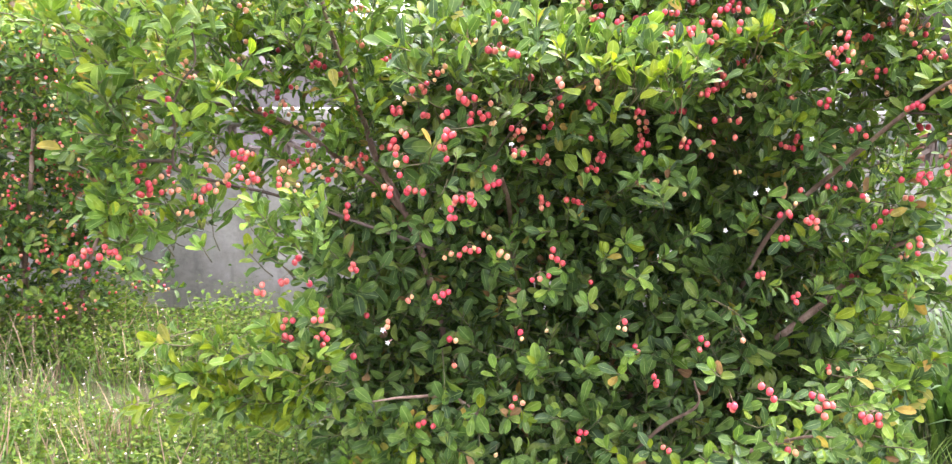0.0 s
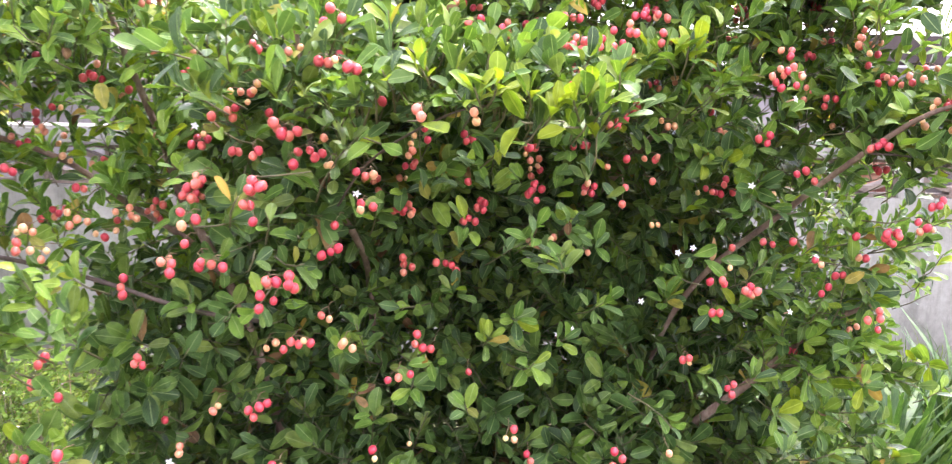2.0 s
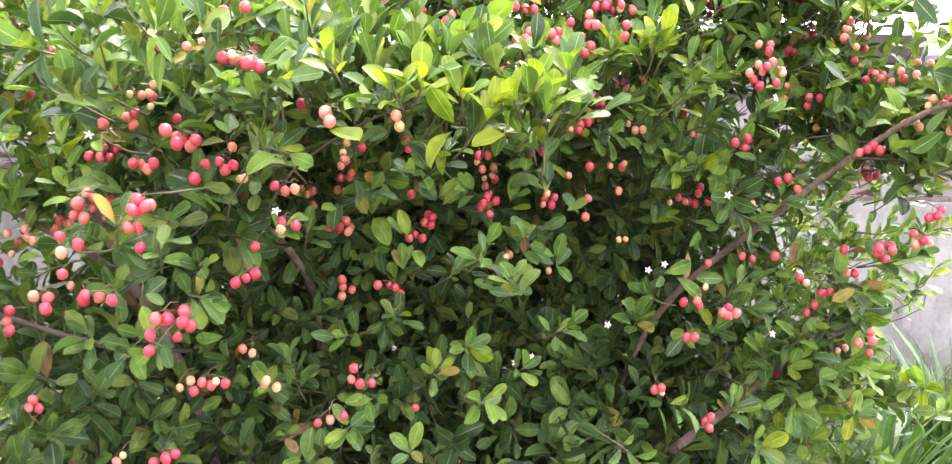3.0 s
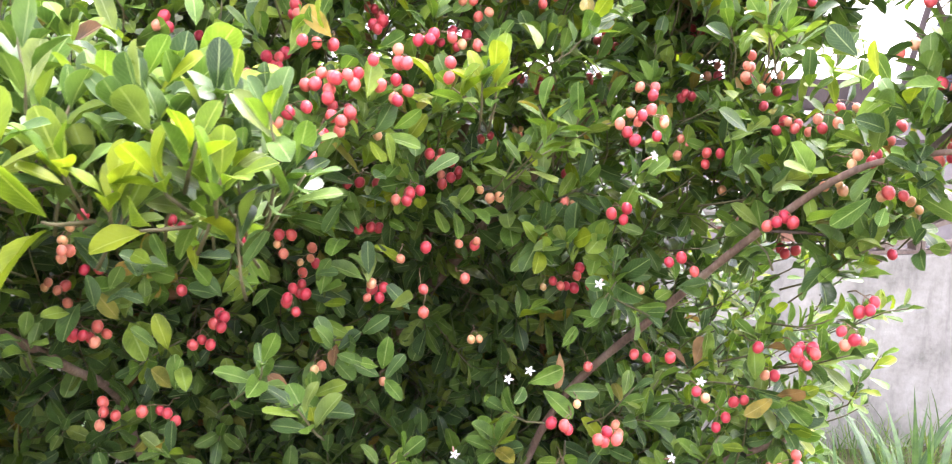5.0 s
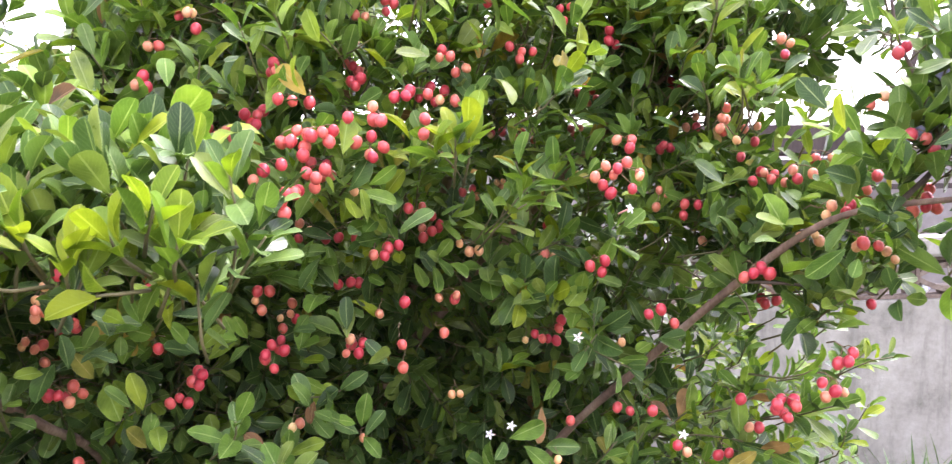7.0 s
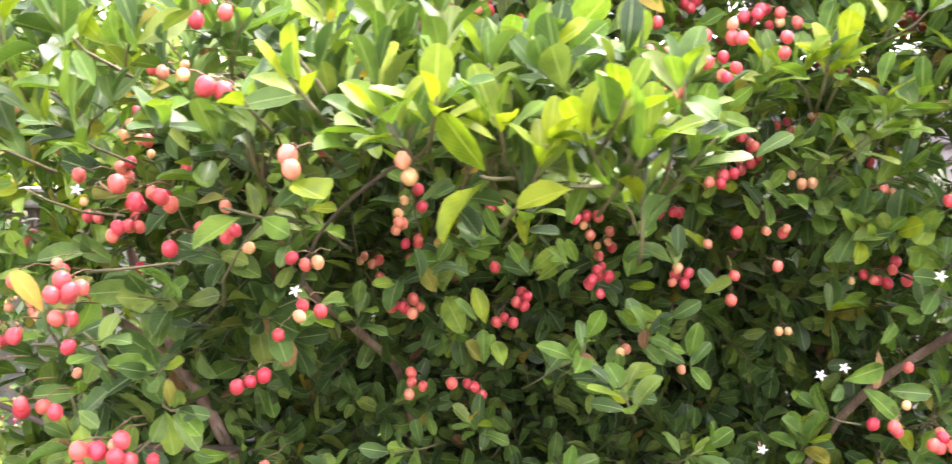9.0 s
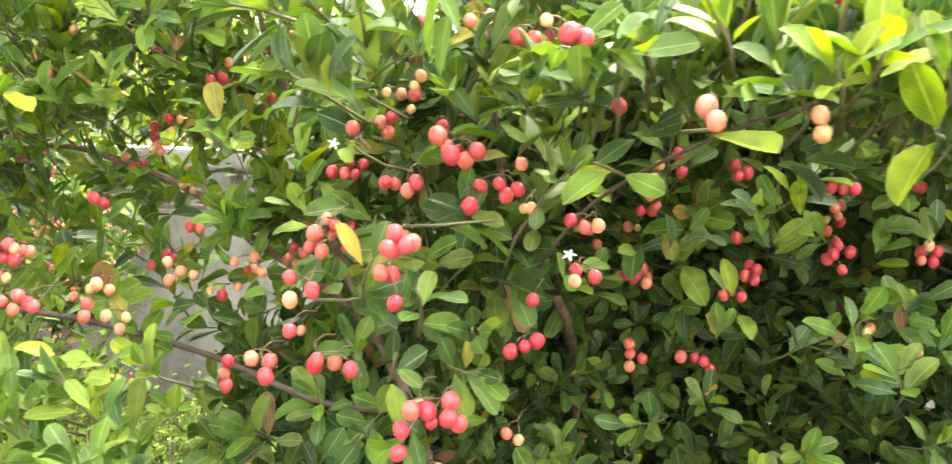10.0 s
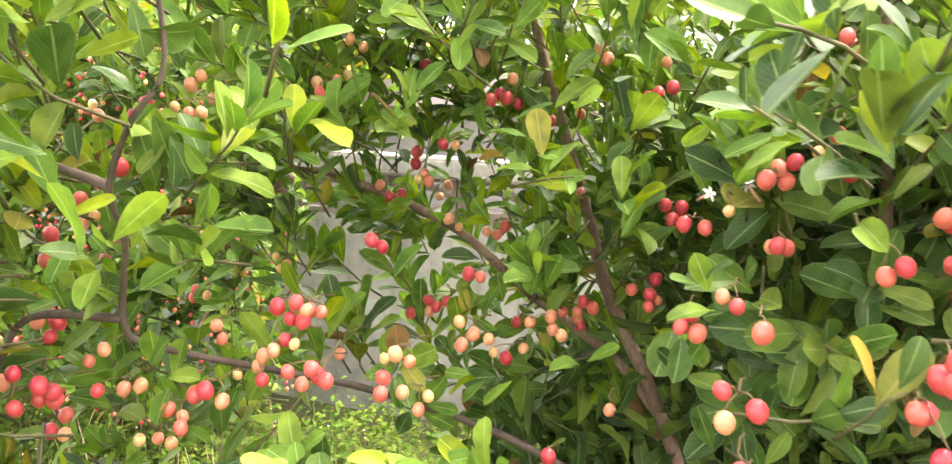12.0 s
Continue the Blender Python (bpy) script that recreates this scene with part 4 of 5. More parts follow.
def grow_lime(sp):
    """The pale new growth on the ledge: long soft leaves held upright."""
    tips = ((0.385, 1.665, 1.435, 0.15), (0.355, 1.665, 1.44, -0.5), (0.368, 1.67, 1.455, 0.3), (0.297, 1.668, 1.445, -0.1), (0.32, 1.66, 1.43, 0.2), (0.25, 1.667, 1.455, 0.2), (0.229, 1.65, 1.45, -0.4), (0.167, 1.672, 1.475, -0.4), (0.12, 1.70, 1.47, -0.4))
    for x, y, z, ax in tips:
        sp.shoot((x, y, z - 0.004), (ax, -0.4, 0.75), 3, 0.022, 0.039, SHADE_LIME, spread=0.75, lift=0.3, back=0.02)
    for x, y, z, ax in ((0.134, 1.67, 1.425, -0.6), (0.155, 1.668, 1.42, 0.3), (0.35, 1.66, 1.415, -0.8), (0.29, 1.655, 1.42, -0.6), (-0.02, 1.8, 1.435, 0.0)):
        sp.shoot((x, y, z), (ax, -0.6, 0.1), 1, 0.012, 0.046, (0.0, 0.3, 0.7, 0.0, 0.0), spread=0.8, lift=0.1, back=0.02)
    for k in range(78):
        x = rng.uniform(0.0, 0.42)
        sp.shoot((x, rng.uniform(1.70, 1.9), rng.uniform(1.42, 1.5) - 0.05 * max(0.0, min(1.0, (x - 0.22) / 0.15))), (rng.normal(0, 0.35), -0.15, 1.0), 4, 0.045, 0.038, (0.76, 0.21, 0.03, 0.0, 0.0), spread=0.75, back=0.02)
    for k in range(60):
        sp.shoot((rng.uniform(0.02, 0.44), rng.uniform(1.70, 1.84), rng.uniform(1.415, 1.47)), (rng.normal(0, 0.4), -0.45, 0.8), 4, 0.04, 0.037, (0.76, 0.21, 0.03, 0.0, 0.0), spread=0.95, back=0.02)
    for k in range(9):
        sp.shoot((rng.uniform(0.0, 0.42), rng.uniform(1.74, 1.95), rng.uniform(1.38, 1.42)), (rng.normal(0, 0.5), -0.7, 0.2), 3, 0.04, 0.036, SHADE_FACE, lift=0.05)
    for k in range(46):
        sp.shoot((rng.uniform(-0.14, 0.1), rng.uniform(1.74, 1.98), rng.uniform(1.4, 1.54)), (rng.normal(-0.1, 0.5), -0.4, rng.normal(0.6, 0.3)), 4, 0.05, 0.045, SHADE_SHOULDER)
    for k in range(24):
        sp.shoot((rng.uniform(-0.02, 0.55), rng.uniform(2.06, 2.2), rng.uniform(1.12, 1.4)), (rng.normal(0, 0.5), -0.5, 0.6), 4, 0.06, 0.042, SHADE_FACE)
    for x, y, z in ((-0.36, 1.88, 1.175), (-0.33, 1.95, 1.14), (-0.38, 2.08, 1.04), (-0.57, 1.81, 1.07), (-0.51, 1.97, 1.12)):
        sp.shoot((x, y, z), (rng.normal(-0.2, 0.3), -0.4, 0.6), 3, 0.025, 0.04, (0.0, 0.85, 0.15, 0.0, 0.0), spread=0.9)
    for x, y, z in ((-0.585, 2.22, 1.46), (-0.534, 2.01, 1.42), (-0.60, 1.9, 1.52)):
        sp.shoot((x, y, z), (0.5, -0.5, 0.5), 1, 0.02, 0.06, SHADE_LIME, spread=0.9)
    for x, y, z, ax in ((-0.45, 1.785, 1.475, 0.5), (-0.535, 2.0, 1.41, 0.3)):
        sp.shoot((x, y, z), (ax, -0.3, 0.6), 1, 0.012, 0.05, SHADE_LIME, spread=0.8)
    for k in range(4):
        sp.shoot((0.61 + 0.015 * k, 2.05, 1.50), (rng.normal(0, 0.4), -0.4, 0.9), 3, 0.03, 0.05, SHADE_YOUNG, spread=0.8)


BERRY_V, BERRY_F = [], []
for i in range(1, 6):
    for j in range(8):
        a, g = math.pi * i / 6, 2 * math.pi * j / 8
        BERRY_V.append((math.sin(a) * math.cos(g) * 0.44, math.sin(a) * math.sin(g) * 0.44, math.cos(a) * 0.5))
BERRY_V += [(0, 0, 0.49), (0, 0, -0.52)]
for i in range(4):
    for j in range(8):
        BERRY_F.append((i * 8 + j, i * 8 + 8 + j, i * 8 + 8 + (j + 1) % 8, i * 8 + (j + 1) % 8))
BERRY_F += [(40, j, (j + 1) % 8) for j in range(8)] + [(41, 32 + (j + 1) % 8, 32 + j) for j in range(8)]
BERRY_V = np.array(BERRY_V)


def fruit_layout():
    """Every berry of the bush: place, size, tilt, kind, and its stalk's foot."""
    out = []
    rr = np.random.default_rng(11)
    clusters = FRUIT_BULGE_A + FRUIT_BULGE_B + FRUIT_BULGE_C + FRUIT_CROWN_A + FRUIT_CROWN_B + FRUIT_FOOT + FRUIT_HEART_A + FRUIT_HEART_B + FRUIT_INNER_WING + FRUIT_LIMB + FRUIT_LOW + FRUIT_MIDDLE + FRUIT_SHOULDER_A + FRUIT_SHOULDER_B + FRUIT_TOP + FRUIT_WING_A + FRUIT_WING_B + FRUIT_FRONT_SPRAY
    extra = []
    while len(extra) < 40:
        x, z = rr.uniform(-0.25, 1.12), rr.uniform(0.5, 1.5)
        extra.append((x, leaf_face(x, z) + 0.01, z, int(rr.integers(1, 3)), 0.6 * rr.random()))
    while len(extra) < 68:
        x, z = rr.uniform(0.2, 1.1), rr.uniform(1.56, 1.85)
        if z < crown_top(x):
            extra.append((x, leaf_face(x, z) - 0.01, z, int(rr.integers(2, 6)), 0.55 + 0.45 * rr.random()))
    while len(extra) < 95:
        x = rr.uniform(-0.86, -0.25)
        extra.append((x, rr.uniform(1.95 if x < -0.6 else 2.15, 2.5), rr.uniform(1.15, 1.62), int(rr.integers(1, 5)), rr.uniform(0.1, 0.7)))
    spaced = list(clusters)
    for e in extra:
        if all(math.dist(e[:3], q[:3]) > 0.055 for q in spaced):
            spaced.append(e)
    for cx, cy, cz, n, ripe in spaced:
        head = Vector((cx, cy + 0.012, cz + 0.010))
        placed = []
        bunch = []
        out.append((head, bunch))
        for k in range(max(1, round(0.85 * n))):
            kind = 0 if rr.random() < ripe ** 1.4 else (1 if rr.random() < 0.62 + 0.3 * ripe else 2)
            size = (0.0163, 0.0148, 0.0122)[kind] * rr.uniform(0.88, 1.12)
            for attempt in range(30):
                wide = 0.005 + 0.0009 * n
                p = Vector((cx + rr.normal(0, wide), cy + rr.normal(0, wide * 0.6), cz + rr.normal(0, wide * 0.75)))
                if all((p - q).length > 0.0128 for q in placed):
                    break
            placed.append(p)
            bunch.append((p, size, rr.uniform(-0.5, 0.5, 2), kind))
    return out


def build_bush():
    bush = new("fruiting_bush")
    tagged(bush, "large evergreen bush with leathery leaves and crimson and salmon berries", "bush")
    bush.location = (0.35, 2.7, 0.0)
    base = Vector(bush.location)

    def put(name, me, label="", kind="", under=bush):
        ob = new(name, me)
        ob.parent = under
        ob.location = -base if under is bush else (0, 0, 0)
        return tagged(ob, label, kind=kind)

    for k, (pts, r0, r1) in enumerate(BOUGHS):
        v, f = tube_data(spline(pts, 7), r0, r1, 8, 0.10)
        put("branch", mesh_from("branch", v, f, [YOUNG_BARK if k in (3, 4, 5) or r0 < 0.005 else BARK]))
    layout = fruit_layout()
    sp = Sprays()
    grow_lime(sp)
    grow_wings(sp)
    grow_core(sp)
    grow_roof(sp)
    rot, size, place, mat = sp.arrays()
    owner = np.array(sp.owner)
    # fruit hangs at the outside of the foliage: leaves that would lie over it fall away
    middle = place + rot[:, :, 1] * size[:, None] * 0.5
    keep = np.ones(len(size), dtype=bool)
    for head, bunch in layout:
        q = np.mean([b[0][:] for b in bunch], axis=0)
        rel = middle - q
        for side in ((0.12, 0.45, 1.53), (0.42, 1.05, 1.62)) if q[0] > -0.25 else ((-0.02, 0.5, 1.53), (-0.12, 1.2, 1.64)):
            out = np.array(side) - q
            out /= np.linalg.norm(out)
            along = rel @ out
            off = np.linalg.norm(rel - along[:, None] * out, axis=1)
            keep &= ~((along > -0.004) & (along < 0.34) & (off < 0.015 + 0.0032 * len(bunch)))
    # the old limbs are bare on the side that the path runs along
    for pts, low, high, wide, side in ((BOUGHS[0][0], 0.5, 0.7, 0.018, (-0.45, -0.88, 0.1)), (BOUGHS[1][0], 0.36, 0.95, 0.014, (0.1, -0.97, 0.17)), (BOUGHS[2][0], 0.2, 0.8, 0.013, (0.3, -0.95, 0.05)), (BOUGHS[3][0], 0.5, 0.95, 0.009, (0.5, -0.77, 0.28))):
        line = spline(pts, 8)
        side = np.array(side) / np.linalg.norm(side)
        for q in line[int(low * len(line)): int(high * len(line))]:
            rel = middle - np.array(q[:])
            along = rel @ side
            off = np.linalg.norm(rel - along[:, None] * side, axis=1)
            keep &= ~((along > 0.0) & (along < 0.5) & (off < wide))
    shape = rng.integers(0, len(LEAF_SHAPES), len(size))
    # the shoots of the pale new growth and of the near bulge are built leaf by leaf
    near = np.array([i for i, (v, f) in enumerate(sp.stems) if i < 30 or (abs(v[8].x + 0.05) < 0.16 and v[8].y < 1.92 and 1.05 < v[8].z < 1.42)])
    single = np.isin(owner, near) & keep
    single[np.flatnonzero(single)[300:]] = False
    heap = Heap()
    for s, (tv, tf, tuv) in enumerate(LEAF_SHAPES):
        pick = (shape == s) & ~single & keep
        heap.many(tv, tf, tuv, rot[pick], size[pick], place[pick], mat[pick])
    put("foliage", heap.mesh("foliage", LEAVES), "dense glossy dark and fresh green leaves", "stuff")
    meshes, shoots = {}, {}
    for i in np.flatnonzero(single):
        o = int(owner[i])
        if o not in shoots:
            v, f = sp.stems[o]
            shoots[o] = put("shoot", mesh_from("shoot", v, f, [TWIG]))
        key = (int(shape[i]), int(mat[i]))
        if key not in meshes:
            tv, tf, tuv = LEAF_SHAPES[key[0]]
            meshes[key] = mesh_from("leaf", tv, tf, [LEAVES[key[1]]], None, tuv)
        ob = child(new("leaf", meshes[key]), shoots[o])
        m = Matrix(rot[i].tolist()).to_4x4() @ Matrix.Diagonal((size[i], size[i], size[i], 1))
        m.translation = Vector(place[i])
        ob.matrix_basis = m
    bare = {o for o in range(len(sp.stems)) if np.mean(keep[owner == o]) < 0.85} if len(owner) else set()
    for o, (v, f) in enumerate(sp.stems):
        if o not in shoots and o not in bare:
            sp.twigs.add(v, f)
    put("twig_growth", sp.twigs.mesh("twig_growth", [TWIG]), "thin brown-green twigs", "stuff")
    # fruit
    berry_mesh = [mesh_from("berry", BERRY_V, BERRY_F, [m]) for m in BERRIES]
    rest, stalks, count = Heap(), Heap(), 0
    for head, bunch in layout:
        own = Heap() if count + len(bunch) <= 300 else stalks
        poses = []
        for p, s, tilt, kind in bunch:
            m = pose(p.x, p.y, p.z, math.degrees(tilt[0]), math.degrees(tilt[1]), 0) @ Matrix.Diagonal((s, s, s, 1))
            poses.append((m, kind))
            top = m @ Vector((0, 0, 0.45))
            v, f = tube_data([top, (top + head) / 2 + Vector((0, 0, 0.002)), head], 0.0006, 0.0007, 4)
            own.add(v, f)
        v, f = tube_data([head, head + Vector((0.003, 0.022, 0.002)), head + Vector((0.008, 0.045, -0.004))], 0.0007, 0.001, 4)
        own.add(v, f)
        if own is stalks:
            for m, kind in poses:
                rest.many(BERRY_V, BERRY_F, np.zeros((len(BERRY_V), 2)), np.array(m.to_3x3())[None], np.array([1.0]), np.array([m.translation[:]]), [kind])
            continue
        fruit_stalk = put("fruit_stalk", own.mesh("fruit_stalk", [STALK]))
        for m, kind in poses:
            child(new("berry", berry_mesh[kind]), fruit_stalk).matrix_basis = m
        count += len(bunch)
    put("fruit", rest.mesh("fruit", BERRIES), "ripe crimson and unripe salmon berries in bunches", "stuff")
    put("stalk_growth", stalks.mesh("stalk_growth", [STALK]), "thin reddish fruit stalks", "stuff")
    # flowers
    for x, y, z in FLOWERS:
        h = Heap()
        face = Euler((radians(rng.uniform(40, 100)), 0, radians(rng.uniform(-50, 50)))).to_matrix()
        for k in range(5):
            g = 2 * math.pi * k / 5
            d, w = Vector((math.cos(g), math.sin(g), 0)), Vector((-math.sin(g), math.cos(g), 0))
            pts = [d * 0.001 - w * 0.001, d * 0.001 + w * 0.001, d * 0.0042 + w * 0.0017 + Vector((0, 0, 0.0008)), d * 0.0078 - Vector((0, 0, 0.0008)), d * 0.0042 - w * 0.0017 + Vector((0, 0, 0.0008))]
            h.add([face @ q + Vector((x, y, z)) for q in pts], [(0, 1, 2, 3, 4)], 0)
        v, f = tube_data([face @ q + Vector((x, y, z)) for q in (Vector((0, 0, 0.0005)), Vector((0, 0, -0.01)), Vector((0.001, 0, -0.02)))], 0.0013, 0.0011, 6)
        h.add(v, f, 1)
        put("flower", h.mesh("flower", [PETAL, CALYX]), "small white star flower")
    return bush


build_bush()


# ---- a second bush of the same kind beside the wall ----
def build_far_bush():
    bush = new("berry_bush")
    tagged(bush, "dark green berry bush with bright red fruit beside the wall", "bush")
    bush.location = (-2.5, 4.15, 0)
    base = Vector(bush.location)
    for pts, r0, r1 in (([(-2.2, 4.15, 0), (-2.18, 4.12, 0.4), (-2.1, 4.1, 0.8), (-2.0, 4.05, 1.3)], 0.02, 0.008), ([(-2.5, 4.2, 0), (-2.55, 4.15, 0.5), (-2.5, 4.1, 1.0), (-2.6, 4.1, 1.6)], 0.024, 0.008), ([(-2.0, 4.2, 0), (-1.9, 4.15, 0.4), (-1.75, 4.1, 0.7)], 0.014, 0.006)):
        v, f = tube_data(spline(pts, 6), r0, r1, 7, 0.1)
        ob = child(new("branch", mesh_from("branch", v, f, [BARK])), bush)
        ob.location = -base
    sp = Sprays()
    fruit = Heap()
    made = 0
    while made < 1700:
        x, z = rng.uniform(-2.8, -1.4), rng.uniform(0.25, 1.8)
        edge = -1.6 + 0.09 * math.sin(z * 9) - 0.35 * max(0, z - 1.25)
        if x > edge or z > 1.66 + 0.1 * math.sin(x * 7) or (z < 0.45 and rng.random() < 0.6):
            continue
        y = 4.0 + 0.12 * (x + 2.4) ** 2 + abs(rng.normal(0, 0.25)) - 0.12 * math.sin(x * 6 + z * 5)
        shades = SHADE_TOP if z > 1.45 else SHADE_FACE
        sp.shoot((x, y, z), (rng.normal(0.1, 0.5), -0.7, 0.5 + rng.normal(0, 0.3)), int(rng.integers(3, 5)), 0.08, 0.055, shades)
        if rng.random() < 0.32:
            for k in range(int(rng.integers(2, 6))):
                p = np.array([[x + rng.normal(0, 0.025), y - 0.07 + rng.normal(0, 0.02), z + rng.normal(0, 0.02)]])
                fruit.many(BERRY_V, BERRY_F, np.zeros((len(BERRY_V), 2)), np.eye(3)[None], np.array([0.017]), p, [int(rng.choice(3, p=(0.55, 0.3, 0.15)))])
        made += 1
    rot, size, place, mat = sp.arrays()
    for v, f in sp.stems:
        sp.twigs.add(v, f)
    shape = rng.integers(0, len(LEAF_SHAPES), len(size))
    heap = Heap()
    for s, (tv, tf, tuv) in enumerate(LEAF_SHAPES):
        pick = shape == s
        heap.many(tv, tf, tuv, rot[pick], size[pick], place[pick], mat[pick])
    for name, me in (("foliage", heap.mesh("foliage", LEAVES)), ("twig_growth", sp.twigs.mesh("twig_growth", [TWIG])), ("fruit", fruit.mesh("fruit", BERRIES))):
        ob = child(new(name, me), bush)
        ob.location = -base
        tagged(ob, kind="stuff")


build_far_bush()


# ---- weeds and grasses ----
def blade_template(droop, width):
    st = [(0.0, 0.7), (0.25, 1.0), (0.5, 0.9), (0.75, 0.6)]
    verts, uv = [], []
    for s, w in st:
        y, z = droop * s * s, s * (1 - 0.35 * droop * s)
        verts += [(-width * w / 2, y, z), (width * w / 2, y, z)]
        uv += [(0, s), (1, s)]
    verts.append((0, droop, 1 - 0.35 * droop))
    uv.append((0.5, 1))
    faces = [(i * 2, i * 2 + 1, i * 2 + 3, i * 2 + 2) for i in range(3)] + [(6, 7, 8)]
    return np.array(verts), faces, np.array(uv)


def yaw_frames(count, lean):
    g = rng.uniform(0, 2 * math.pi, count)
    out = np.zeros((count, 3, 3))
    for i in range(count):
        out[i] = np.array(Euler((rng.normal(0, lean), rng.normal(0, lean), g[i])).to_matrix())
    return out


def scatter(count, x0, x1, y0, y1, keep):
    out = []
    while len(out) < count:
        x, y = rng.uniform(x0, x1), rng.uniform(y0, y1)
        edge = min(x - x0, x1 - x, y - y0) / 0.9 + 0.5 * noise.noise(Vector((x * 1.7, y * 1.7, 12)))
        if rng.random() < edge and keep(x, y):
            out.append((x, y, 0.0))
    return np.array(out)


def open_ground(x, y):
    bare = -1.75 < x < -0.5 and y > 4.32 + 0.1 * math.sin(x * 9)
    return y < 4.6 and not (-0.4 + 0.5 * noise.noise(Vector((x * 2, y * 2.5, 3))) < x < 1.2 and y > 1.7 + 0.3 * noise.noise(Vector((x * 2, y, 7)))) and not bare


def build_weeds():
    h = Heap()
    for droop, width, count, size in ((0.35, 0.03, 9000, 0.12), (0.7, 0.02, 9000, 0.22)):
        tv, tf, tuv = blade_template(droop, width)
        pl = scatter(count, -4.4, 3.9, 1.1, 4.7, lambda x, y: open_ground(x, y) and noise.noise(Vector((x * 1.6, y * 1.6, 0))) > -0.7)
        h.many(tv, tf, tuv, yaw_frames(count, 0.3), size * rng.uniform(0.5, 1.5, count), pl, [0] * count)
    ob = new("grass", h.mesh("grass", [GRASS]))
    tagged(ob, "thin green grass growing over the ground", "grass", kind="stuff")
    h = Heap()
    count = 80000
    tv = np.array([(0, 0, 0), (-0.27, 0.5, 0.07), (0.27, 0.5, 0.07), (0, 0.55, 0), (0, 1, -0.12)])
    tf, tuv = [(0, 3, 1), (0, 2, 3), (1, 3, 4), (3, 2, 4)], np.array([(0.5, 0), (0, 0.5), (1, 0.5), (0.5, 0.5), (0.5, 1)])
    pl = scatter(count, -4.1, 0.5, 1.2, 4.7, lambda x, y: open_ground(x, y) and noise.noise(Vector((x * 1.3 + 5, y * 1.3, 2))) > -0.35)
    pl[:, 2] = [abs(rng.normal(0.05, 0.05)) + rng.random() * 0.2 * max(0.0, noise.noise(Vector((x * 2.3, y * 2.3, 8))) + 0.3 + 0.55 * max(0.0, y - 2.8)) for x, y, z in pl]
    fr = yaw_frames(count, 0.45)
    h.many(tv, tf, tuv, fr, 0.026 * rng.uniform(0.5, 1.4, count), pl, [0] * count)
    ob = new("weeds", h.mesh("weeds", [WEED]))
    tagged(ob, "low leafy green weeds covering the ground", "weeds", kind="stuff")
    h = Heap()
    count = 380
    tv, tf, tuv = blade_template(0.25, 0.012)
    pl = scatter(count, -4.2, -0.6, 1.7, 4.2, lambda x, y: noise.noise(Vector((x * 1.1 + 9, y * 1.1, 6))) > 0.05)
    h.many(tv, tf, tuv, yaw_frames(count, 0.2), 0.34 * rng.uniform(0.4, 1.2, count), pl, [0] * count)
    for cx, cy, stalks, tall in ((-1.28, 2.9, 60, 0.38), (-1.75, 3.3, 45, 0.28), (-1.95, 2.9, 60, 0.26)):
        at = np.stack([rng.normal(cx, 0.05, stalks), rng.normal(cy, 0.08, stalks), np.zeros(stalks)], axis=1)
        h.many(tv, tf, tuv, yaw_frames(stalks, 0.09), tall * rng.uniform(0.5, 1.15, stalks), at, [0] * stalks)
    ob = new("dry_grass", h.mesh("dry_grass", [STRAW]))
    tagged(ob, "brown dried grass stalks among the weeds", "dry grass", kind="stuff")
    h = Heap()
    pl = scatter(1400, -4.2, -0.3, 1.7, 4.4, lambda x, y: open_ground(x, y))
    for x, y, _ in pl:
        z = rng.uniform(0.1, 0.26)
        face = Euler((rng.normal(0, 0.4), rng.normal(0, 0.4), rng.uniform(0, 6))).to_matrix()
        c = Vector((x, y, z))
        for k in range(5):
            g = 2 * math.pi * k / 5
            d, w = Vector((math.cos(g), math.sin(g), 0.1)), Vector((-math.sin(g), math.cos(g), 0))
            h.add([face @ q + c for q in (d * 0.001, d * 0.003 + w * 0.0015, d * 0.0042, d * 0.003 - w * 0.0015)], [(0, 1, 2, 3)], 0)
        h.add([face @ Vector((0.0022 * math.cos(k * 1.047), 0.0022 * math.sin(k * 1.047), 0.002)) + c for k in range(6)], [(0, 1, 2, 3, 4, 5)], 1)
        v, f = tube_data([c, Vector((x + 0.01, y, 0))], 0.0012, 0.0016, 3)
        h.add(v, f, 2)
    ob = new("daisies", h.mesh("daisies", [PETAL, YOLK, TWIG]))
    tagged(ob, "tiny white weed flowers on thin stems", "wild flowers", kind="stuff")


build_weeds()


def build_grass_clump(x, y, count, tall):
    clump = new("grass_clump")
    tagged(clump, "tall clump of broad arching green grass blades", "grass clump", group="tall grass by the wall")
    clump.location = (x, y, 0)
    shapes = []
    for droop, width in ((0.25, 0.032), (0.5, 0.036), (0.85, 0.038)):
        tv, tf, tuv = blade_template(droop, width)
        shapes.append(mesh_from("blade", tv, tf, [CLUMP], None, tuv))
    for k in range(count):
        ob = child(new("blade", shapes[k % 3]), clump)
        g, r = rng.uniform(0, 2 * math.pi), abs(rng.normal(0, 0.13))
        s = tall * rng.uniform(0.55, 1.15)
        ob.matrix_basis = pose(r * math.cos(g), r * math.sin(g), 0, rng.normal(0, 9), rng.normal(0, 9), math.degrees(g) - 90 + rng.normal(0, 40)) @ Matrix.Diagonal((s * 1.3, s, s, 1))


build_grass_clump(1.85, 3.1, 130, 0.62)
build_grass_clump(2.3, 3.4, 110, 0.6)


